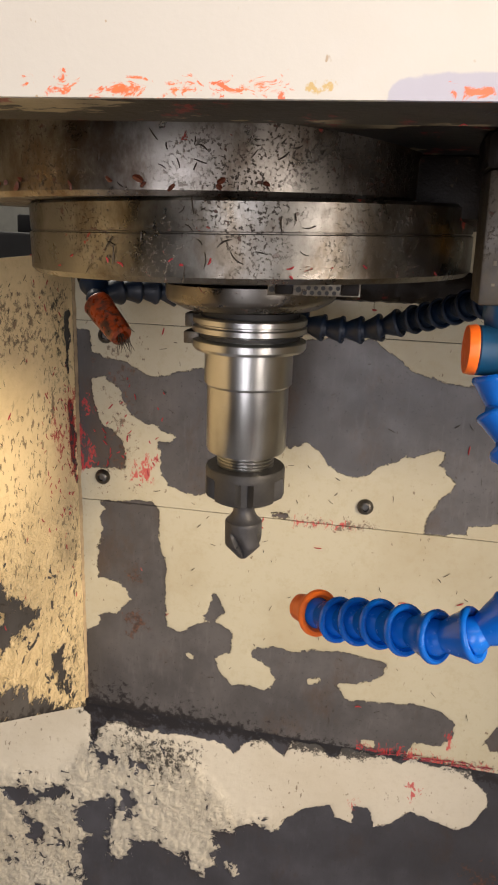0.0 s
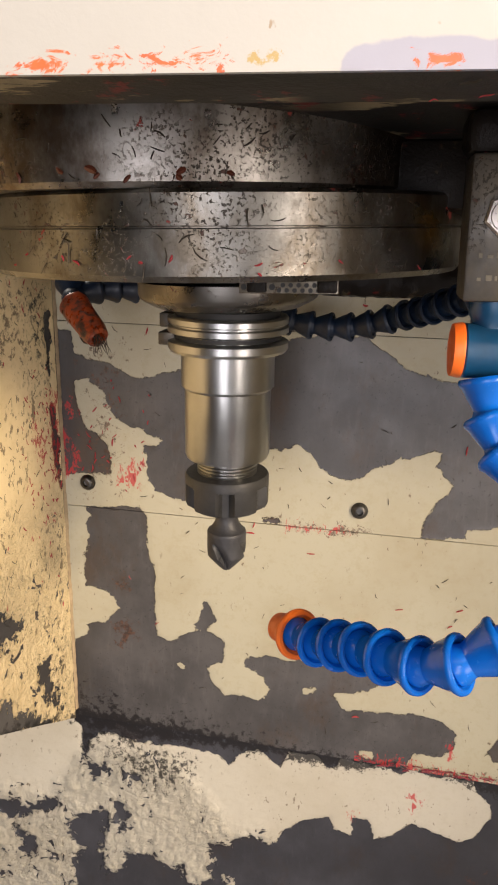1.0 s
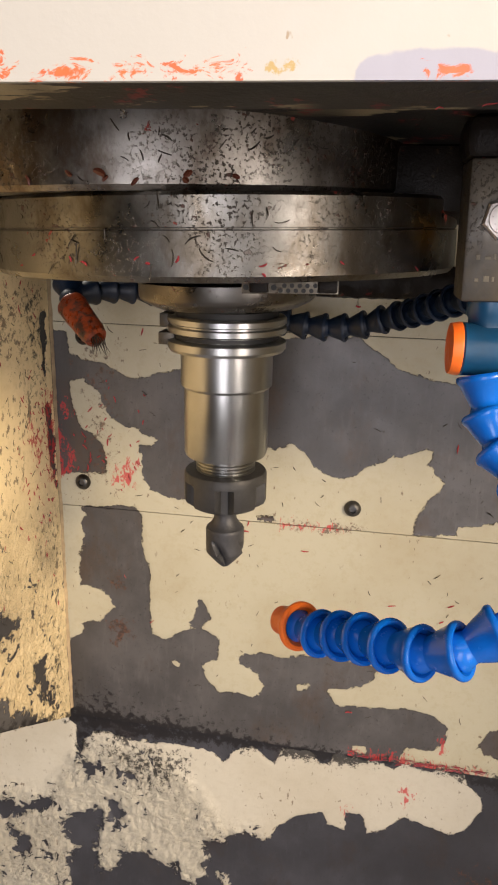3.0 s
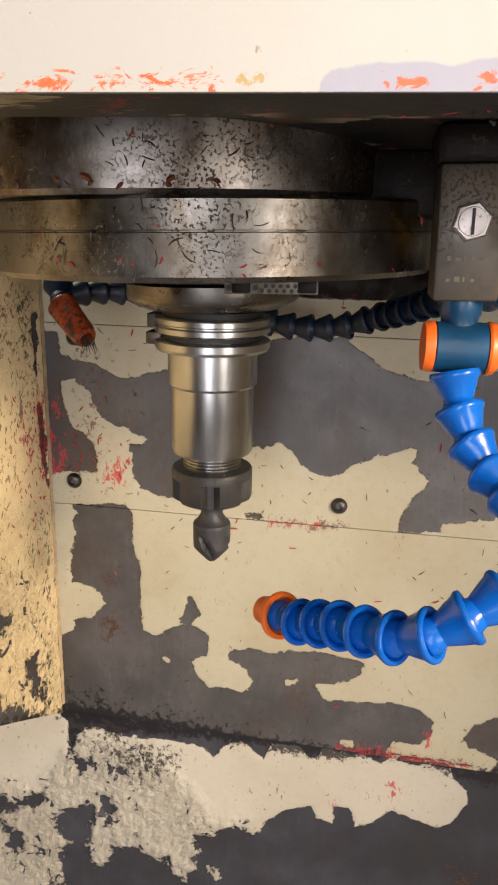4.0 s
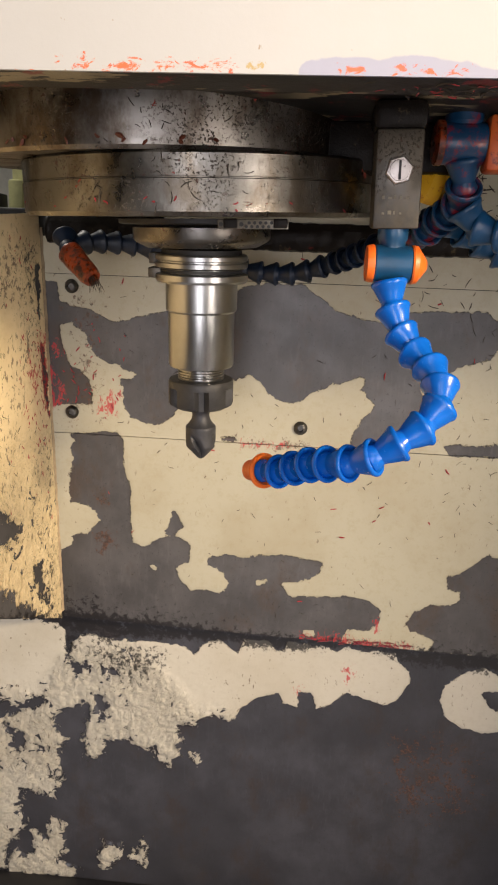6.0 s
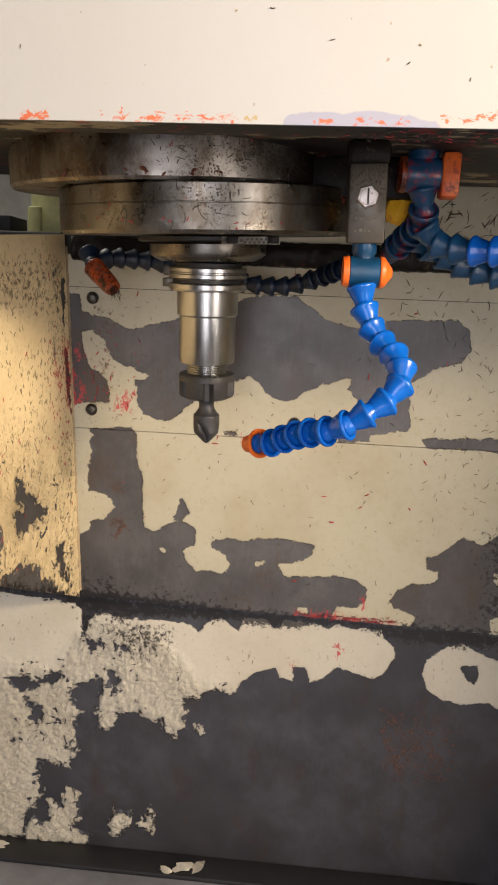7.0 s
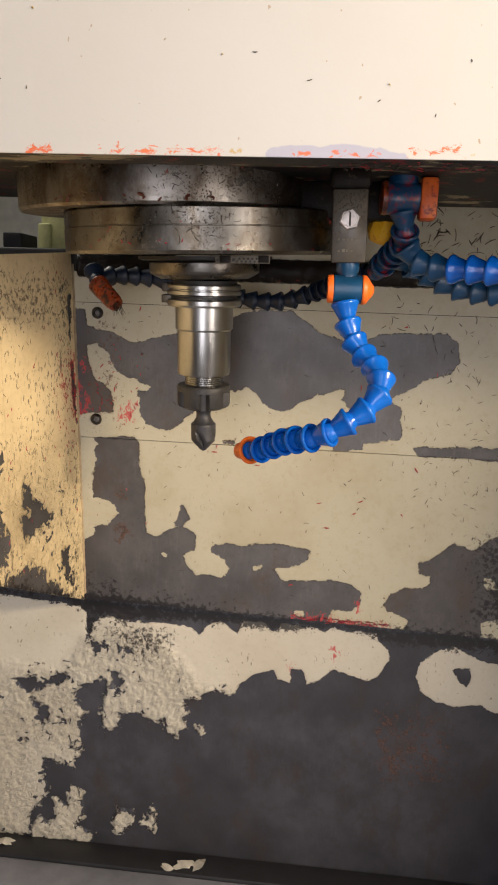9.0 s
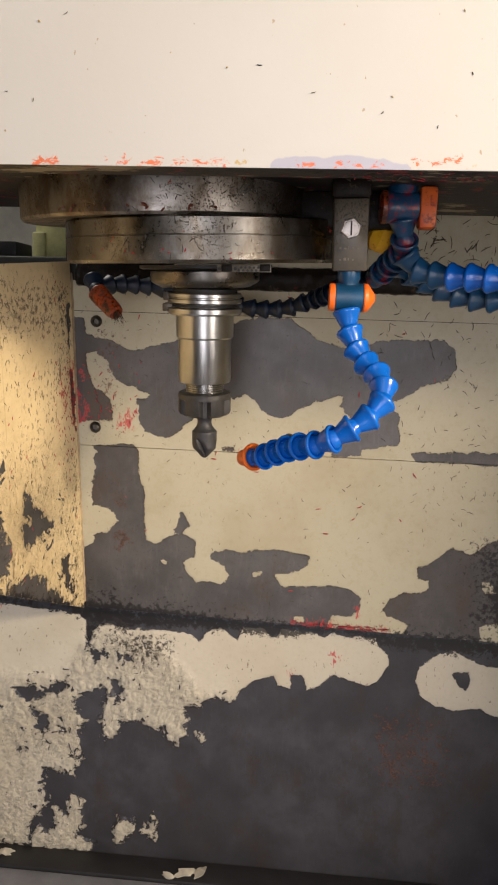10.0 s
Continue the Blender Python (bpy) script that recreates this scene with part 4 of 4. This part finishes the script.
hose_front = hose("coolant_hose", [(0.0845, 0.350, 1.4080), (0.087, 0.348, 1.395), (0.092, 0.343, 1.382), (0.100, 0.335, 1.371), (0.110, 0.318, 1.361), (0.111, 0.303, 1.349), (0.103, 0.296, 1.338), (0.090, 0.292, 1.329),
                   (0.076, 0.292, 1.320), (0.062, 0.300, 1.314), (0.052, 0.310, 1.311), (0.042, 0.322, 1.306), (0.032, 0.334, 1.2995), (0.0245, 0.3430, 1.2955), (0.0185, 0.3495, 1.2942)], M_BLUE, (0.085, 0.352, 1.438),
                  "bright blue segmented coolant hose with an orange nozzle below the block", M_ORANGE)
part("neck", lathe([(0.0, 0.0), (0.0085, 0.0), (0.0085, -0.006), (0.0075, -0.0075), (0.0075, -0.012), (0, -0.012)], 40, Matrix.Translation((0, 0.004, 0))), M_BLUE_DARK, hose_front)
barrel = part("valve_barrel", lathe([(0, -0.0105), (0.0098, -0.0105), (0.0104, -0.0098), (0.0104, 0.0098), (0.0098, 0.0105), (0, 0.0105)], 40, toward((0.0005, 0.002, -0.0195), (1, 0.05, 0))), M_BLUE_DARK, hose_front, "oily dark blue valve barrel")
part("valve_cap", lathe([(0, 0.0105), (0.0106, 0.0105), (0.0110, 0.0115), (0.0104, 0.0140), (0.0070, 0.0165), (0.0030, 0.0195), (0, 0.0200)], 32, toward((0.0005, 0.002, -0.0195), (1, 0.05, 0))), M_ORANGE, barrel, "orange valve knob")
part("valve_cap", lathe([(0, 0.0105), (0.0104, 0.0105), (0.0106, 0.0115), (0.0100, 0.0145), (0, 0.0150)], 32, toward((0.0005, 0.002, -0.0195), (-1, -0.05, 0))), M_ORANGE, barrel, "orange valve end")

hose("coolant_hose", [(0.124, 0.476, 1.452), (0.110, 0.490, 1.438), (0.093, 0.510, 1.435), (0.075, 0.540, 1.427), (0.053, 0.570, 1.419), (0.026, 0.580, 1.411), (-0.011, 0.585, 1.411), (-0.048, 0.585, 1.419), (-0.090, 0.580, 1.427), (-0.125, 0.570, 1.431), (-0.148, 0.555, 1.431), (-0.162, 0.540, 1.427)],
                 M_NAVY_SHADED, (0.124, 0.476, 1.452), "greasy dark blue coolant hose curving behind the tool")
noz_rear = hose("coolant_hose_end", [(-0.172, 0.542, 1.434), (-0.168, 0.532, 1.425), (-0.164, 0.528, 1.421)], M_NAVY_SHADED, (-0.172, 0.542, 1.434), "short greasy hose end with a soiled orange nozzle")
tip = lathe([(0.004, 0.0), (0.0098, 0.0), (0.0104, 0.002), (0.0102, 0.004), (0.0096, 0.010), (0.0090, 0.020), (0.0086, 0.030), (0.0076, 0.036), (0.005, 0.037), (0.004, 0.030), (0, 0.030)], 32)
for v in tip.verts:
    v.co += 0.0012 * Vector((noise.noise(v.co * 160), noise.noise(v.co * 160 + Vector((9, 0, 0))), 0))
noz_rear.location.x += 0.004
tip = part("nozzle", tip, M_ORANGE_DIRTY, noz_rear, "soiled orange nozzle clogged with swarf")
tip.matrix_local = toward(Vector((-0.163, 0.526, 1.421)) - Vector((-0.172, 0.542, 1.434)), (0.028, -0.02, -0.023))
rng = random.Random(4)
bm = bmesh.new()
for i in range(14):
    w = Vector((0.35, -0.2, -0.9)) + Vector((rng.uniform(-0.5, 0.5), rng.uniform(-0.4, 0.4), rng.uniform(-0.3, 0.3)))
    a = Vector((-0.1325, 0.507, 1.3985)) + Vector((rng.uniform(-0.004, 0.004), rng.uniform(-0.003, 0.003), rng.uniform(-0.001, 0.004)))
    bmesh.ops.create_cone(bm, cap_ends=True, segments=5, radius1=0.00045, radius2=0.0001, depth=rng.uniform(0.007, 0.014), matrix=toward(a + w.normalized() * 0.004, w))
tagged(mesh_object("swarf", bm, M_CHIP), "tuft of dark swarf hanging from the soiled nozzle", "swarf", kind="stuff")

riser = hose("coolant_hose", [(0.1255, 0.387, 1.480), (0.127, 0.390, 1.470), (0.129, 0.396, 1.458), (0.122, 0.430, 1.449), (0.113, 0.460, 1.438)], M_BLUE_RED, (0.124, 0.387, 1.504), "oily blue hose riser hanging from the head", None, 1.15)
part("socket", lathe([(0, 0.0), (0.011, 0.0), (0.011, -0.004), (0.0095, -0.006), (0, -0.006)], 40), M_BLUE_RED, riser)
part("valve_barrel", lathe([(0, -0.012), (0.0115, -0.012), (0.012, -0.011), (0.012, 0.011), (0.0115, 0.012), (0, 0.012)], 40, toward((0.0, -0.001, -0.0155), (1, 0.05, 0))), M_BLUE_RED, riser)
part("valve_handle", block(0.0125, 0.0255, -0.012, 0.006, -0.0315, -0.0008, 0.0025), M_ORANGE_SMEARED, riser, "orange valve lever")
part("valve_end", lathe([(0, 0.012), (0.0125, 0.012), (0.0125, 0.0155), (0.011, 0.0165), (0, 0.0165)], 32, toward((0.0, -0.001, -0.0155), (-1, -0.05, 0))), M_ORANGE_DIRTY, riser)
knob = empty("valve_knob", (0.113, 0.42, 1.470), "soiled yellow plastic valve knob beside the block", "valve knob")
part("grip", lathe([(0, -0.011), (0.008, -0.011), (0.0115, -0.005), (0.0115, 0.005), (0.007, 0.012), (0, 0.012)], 8, toward((0, 0, 0), (0.3, -0.4, 0.9))), M_YELLOW, knob)
hose("coolant_hose", [(0.131, 0.398, 1.454), (0.140, 0.400, 1.4425), (0.155, 0.395, 1.4385), (0.170, 0.385, 1.437), (0.186, 0.375, 1.4365), (0.203, 0.365, 1.4345), (0.23, 0.35, 1.431)], M_BLUE, (0.131, 0.398, 1.456), "blue segmented coolant hose running sideways under the headstock", None, 1.15, 0.0132, oily=3)
hose("coolant_hose", [(0.128, 0.44, 1.449), (0.142, 0.447, 1.442), (0.155, 0.450, 1.436), (0.170, 0.450, 1.429), (0.187, 0.445, 1.424), (0.205, 0.44, 1.422), (0.235, 0.425, 1.424)], M_BLUE_DARK, (0.128, 0.44, 1.449), "oily blue coolant hose behind its neighbour", None, 1.15, 0.0132)

# ---- bolts on the rear wall ----
BOLT = None
for bx, bz in ((-0.190, 1.391), (-0.192, 1.267), (0.038, 1.263)):
    m = Matrix.Translation((bx, 0.6235, bz)) @ pose(0, 0, 0, 90, 0, 0)
    if BOLT is None:
        BOLT = tagged(mesh_object("bolt", lathe([(0, 0.0), (0.0068, 0.0), (0.0068, 0.0006), (0.0062, 0.0014), (0.0056, 0.0030), (0.0044, 0.0042), (0.0030, 0.0046), (0.0026, 0.0020), (0, 0.0020)], 24), M_BOLT), "dirty dark steel socket bolt in the rear wall", "bolt", "bolts of the rear wall")
        BOLT.matrix_world = m
    else:
        copy_thing(BOLT, m)

# ---- swarf ----
rng = random.Random(4)


def slivers(bm, at, across, up, out, length, width, bend):
    """One curled metal chip lying on a surface."""
    rows = []
    k = 5
    for i in range(k):
        s = i / (k - 1) - 0.5
        c = at + up * (s * length) + across * (bend * (4 * s * s) * length) + out * (0.0003 + 0.0012 * abs(s) * rng.random())
        w = width * (1 - 1.7 * abs(s) ** 1.6) + 0.00008
        rows.append((bm.verts.new(c - across * w), bm.verts.new(c + out * w * 0.9), bm.verts.new(c + across * w)))
    for a, c in zip(rows, rows[1:]):
        bm.faces.new((a[0], a[1], c[1], c[0]))
        bm.faces.new((a[1], a[2], c[2], c[1]))


def strew(label, material, count, spot, tilt=180, long=(0.002, 0.007), thin=(0.00011, 0.00028), lean=None):
    bm = bmesh.new()
    for _ in range(count):
        at, across, up, out = spot()
        a = radians(rng.uniform(-tilt, tilt))
        u, v = across * math.cos(a) + up * math.sin(a), up * math.cos(a) - across * math.sin(a)
        slivers(bm, at, u, v, out, rng.uniform(*long), rng.uniform(*thin), rng.uniform(-0.13, 0.13))
    ob = tagged(mesh_object("swarf", bm, material), label, "swarf", kind="stuff")
    if lean is not None:
        ob.matrix_world = lean @ ob.matrix_world


X, Z = Vector((1, 0, 0)), Vector((0, 0, 1))
OUT_BACK = Vector((0, -1, 0))


def on_back():
    x, z = rng.uniform(-0.19, 0.32), rng.uniform(1.06, 1.435)
    return Vector((x, 0.6236, z)), X, Z, OUT_BACK


def on_back_right():
    return Vector((rng.triangular(0.10, 0.33, 0.24), 0.6236, rng.triangular(1.1, 1.56, 1.2) if rng.random() < 0.6 else rng.uniform(1.45, 1.56))), X, Z, OUT_BACK


def on_left():
    y, z = rng.uniform(0.36, 0.61), rng.uniform(1.10, 1.44)
    return left_at(y) + Vector((0, 0, z)) - left_in * 0.0008, left_along, Z, -left_in


def on_left_corner():
    y, z = rng.triangular(0.55, 0.617, 0.605), rng.triangular(1.2, 1.38, 1.29)
    return left_at(y) + Vector((0, 0, z)) - left_in * 0.0008, left_along, Z, -left_in


def on_back_corner():
    return Vector((rng.triangular(-0.205, -0.12, -0.195), 0.6236, rng.triangular(1.25, 1.36, 1.29))), X, Z, OUT_BACK


def on_head():
    return Vector((rng.uniform(-0.28, 0.33), 0.2395, rng.uniform(1.505, 1.66))), X, Z, OUT_BACK


def on_drum(r, z0, z1, cx, cy=0.0):
    def spot():
        a = rng.triangular(-1.1, 1.1, 0.1)
        out = Vector((math.sin(a), -math.cos(a), 0))
        return Vector((AX + cx, AY + cy, 0)) + out * (r + 0.0001) + Z * rng.uniform(z0, z1), Vector((math.cos(a), math.sin(a), 0)), Z, out
    return spot


strew("fine dark metal chips stuck to the rear wall", M_CHIP, 130, on_back)
strew("fine dark metal chips stuck to the rear wall", M_CHIP, 130, on_back_right)
strew("dark metal chips stuck to the yellowed side wall", M_CHIP, 420, on_left, 60, (0.002, 0.007), lean=LEAN)
strew("red paint chips stuck to the side wall", M_CHIP_RED, 60, on_left, 40, (0.002, 0.007), (0.0003, 0.0007), lean=LEAN)
strew("red paint chips in the corner of the side wall", M_CHIP_RED, 70, on_left_corner, 60, (0.002, 0.006), (0.0002, 0.0006), lean=LEAN)
strew("red paint chips in the corner of the rear wall", M_CHIP_RED, 34, on_back_corner, 60, (0.002, 0.007), (0.0003, 0.0007))
strew("red paint chips on the rear wall", M_CHIP_RED, 20, on_back, 90, (0.003, 0.007), (0.0003, 0.0008))
strew("few fine chips stuck to the cream head", M_CHIP, 40, on_head, 90, (0.0010, 0.0030), (0.00012, 0.0003))
M_CRUMB = plain("ochre_crumb", (0.42, 0.3, 0.1), 0.6, 0, 200)
strew("small ochre crumbs stuck to the cream head", M_CRUMB, 40, on_head, 180, (0.0008, 0.0020), (0.0002, 0.0005))
strew("curled dark chips clinging to the oily flange", M_CHIP, 24, on_drum(0.132, 1.4865, 1.506, -0.0300, 0.010), 180, (0.0015, 0.006), lean=TILT)
strew("curled dark chips clinging to the oily ring", M_CHIP, 26, on_drum(0.1202, 1.451, 1.4805, 0), 180, (0.0015, 0.008), lean=TILT)
strew("red chips clinging to the oily ring", M_CHIP_RED, 12, on_drum(0.1202, 1.451, 1.4585, 0), 180, (0.0015, 0.004), (0.0002, 0.0005), lean=TILT)

M_LUMP = plain("brown_swarf_lump", (0.13, 0.035, 0.018), 0.45, 0.1, 150)


def on_drum_foot():
    a = rng.uniform(-0.55, 0.45)
    out = Vector((math.sin(a), -math.cos(a), 0))
    return Vector((AX - 0.0300, AY + 0.010, 0)) + out * 0.1321 + Z * rng.uniform(1.4855, 1.4895), Vector((math.cos(a), math.sin(a), 0)), Z, out


strew("wet brown clumps of swarf along the foot of the flange", M_LUMP, 12, on_drum_foot, 90, (0.002, 0.005), (0.0007, 0.0014), lean=TILT)
strew("long dark chips stuck to the rear wall under the headstock", M_CHIP, 110, lambda: (Vector((rng.uniform(0.13, 0.34), 0.6236, rng.uniform(1.46, 1.53))), X, Z, OUT_BACK), 180, (0.005, 0.014), (0.0002, 0.0005))
strew("long dark chips stuck to the rear wall beside the hose", M_CHIP, 40, lambda: (Vector((rng.uniform(0.10, 0.33), 0.6236, rng.uniform(1.33, 1.43))), X, Z, OUT_BACK), 180, (0.004, 0.010), (0.0002, 0.0004))

# ---- things of the workshop seen through the gap ----
column = empty("tool_cabinet", (-0.44, 1.26, 0), "pale green painted cabinet in the workshop beyond", "cabinet")
part("cabinet_body", block(-0.072, 0.008, 0.0, 0.3, 0, 1.612, 0.012), M_GREEN, column)
part("cabinet_door", block(-0.072, -0.045, -0.012, 0.0, 0.9, 1.555, 0.004), M_GREEN, column)
bench = empty("control_box", (-0.47, 1.12, 0), "charcoal control box standing in the workshop beyond", "control box")
part("box_body", block(-0.10, 0.18, 0.0, 0.12, 0, 1.498, 0.006), M_CHARCOAL, bench)
part("box_top", block(-0.066, -0.030, 0.02, 0.1, 1.498, 1.526, 0.003), M_CHARCOAL, bench)


# ---- smears and flakes ----


def on_block():
    return Vector((rng.triangular(0.073, 0.097, 0.074), 0.3448, rng.triangular(1.455, 1.489, 1.488))), X, Z, OUT_BACK


def under_head():
    return Vector((rng.triangular(0.05, 0.3, 0.12), rng.uniform(0.25, 0.275), 1.4888)), X, Vector((0, 1, 0)), Vector((0, 0, -1))


M_CRIMSON = plain("dark_crimson_paint", (0.2, 0.012, 0.028), 0.5, 0, 120)
strew("crimson paint streak along the joint of the rear panels", M_CRIMSON, 30, lambda: (Vector((rng.triangular(0.05, 0.175, 0.11), 0.6232, rng.uniform(1.0335, 1.0390))), Z, X, OUT_BACK), 14, (0.003, 0.012), (0.0003, 0.0009))
strew("red paint chips smeared on the coolant block", M_CHIP_RED, 26, on_block, 60, (0.0015, 0.004), (0.0002, 0.0006))
strew("red paint chips under the headstock's front edge", M_CHIP_RED, 70, under_head, 90, (0.002, 0.007), (0.0002, 0.0005))
strew("dark chips under the headstock's front edge", M_CHIP, 90, under_head, 90, (0.003, 0.010), (0.0003, 0.0008))
M_FLAKE = plain("loose_white_paint", (0.55, 0.52, 0.46), 0.6, 0, 60)
for fx, fy, fw, turn in ((-0.075, 0.625, 0.020, 0.2), (-0.056, 0.630, 0.016, 1.1), (-0.096, 0.618, 0.012, -0.3), (-0.325, 0.63, 0.018, 0.4)):
    bm = bmesh.new()
    ring = []
    for i in range(14):
        a = 2 * math.pi * i / 14
        r = fw * (0.45 + 0.5 * rng.random())
        ring.append(bm.verts.new((r * math.cos(a), 0.55 * r * math.sin(a), 0.0006 + 0.004 * rng.random() * abs(math.sin(a)))))
    top = bm.faces.new(ring)
    low = bmesh.ops.extrude_face_region(bm, geom=[top])["geom"]
    for v in low:
        if isinstance(v, bmesh.types.BMVert):
            v.co.z -= 0.0006
    bmesh.ops.recalc_face_normals(bm, faces=bm.faces)
    bmesh.ops.triangulate(bm, faces=bm.faces[:])
    flake = tagged(mesh_object("paint_flake", bm, M_FLAKE), "curled loose flake of white paint on the black ledge", "paint flake", "paint flakes on the ledge")
    flake.matrix_world = Matrix.Translation((fx, fy, 0.6762)) @ Matrix.Rotation(turn, 4, "Z")

# ---- worn marks stamped on the block ----
M_MARK = plain("pale_stamped_mark", (0.2, 0.175, 0.13), 0.7, 0, 90)
for row, (mz, count) in enumerate(((0.0155, 5), (0.0075, 4))):
    for i in range(count):
        part("stamped_mark", block(-0.0080 + i * 0.0031, -0.0080 + i * 0.0031 + (0.0014, 0.0021, 0.0009)[i % 3], -0.01215, -0.0118, mz, mz + (0.0018, 0.0012, 0.0021)[(i + row) % 3], 0.0001, 1), M_MARK, manifold)
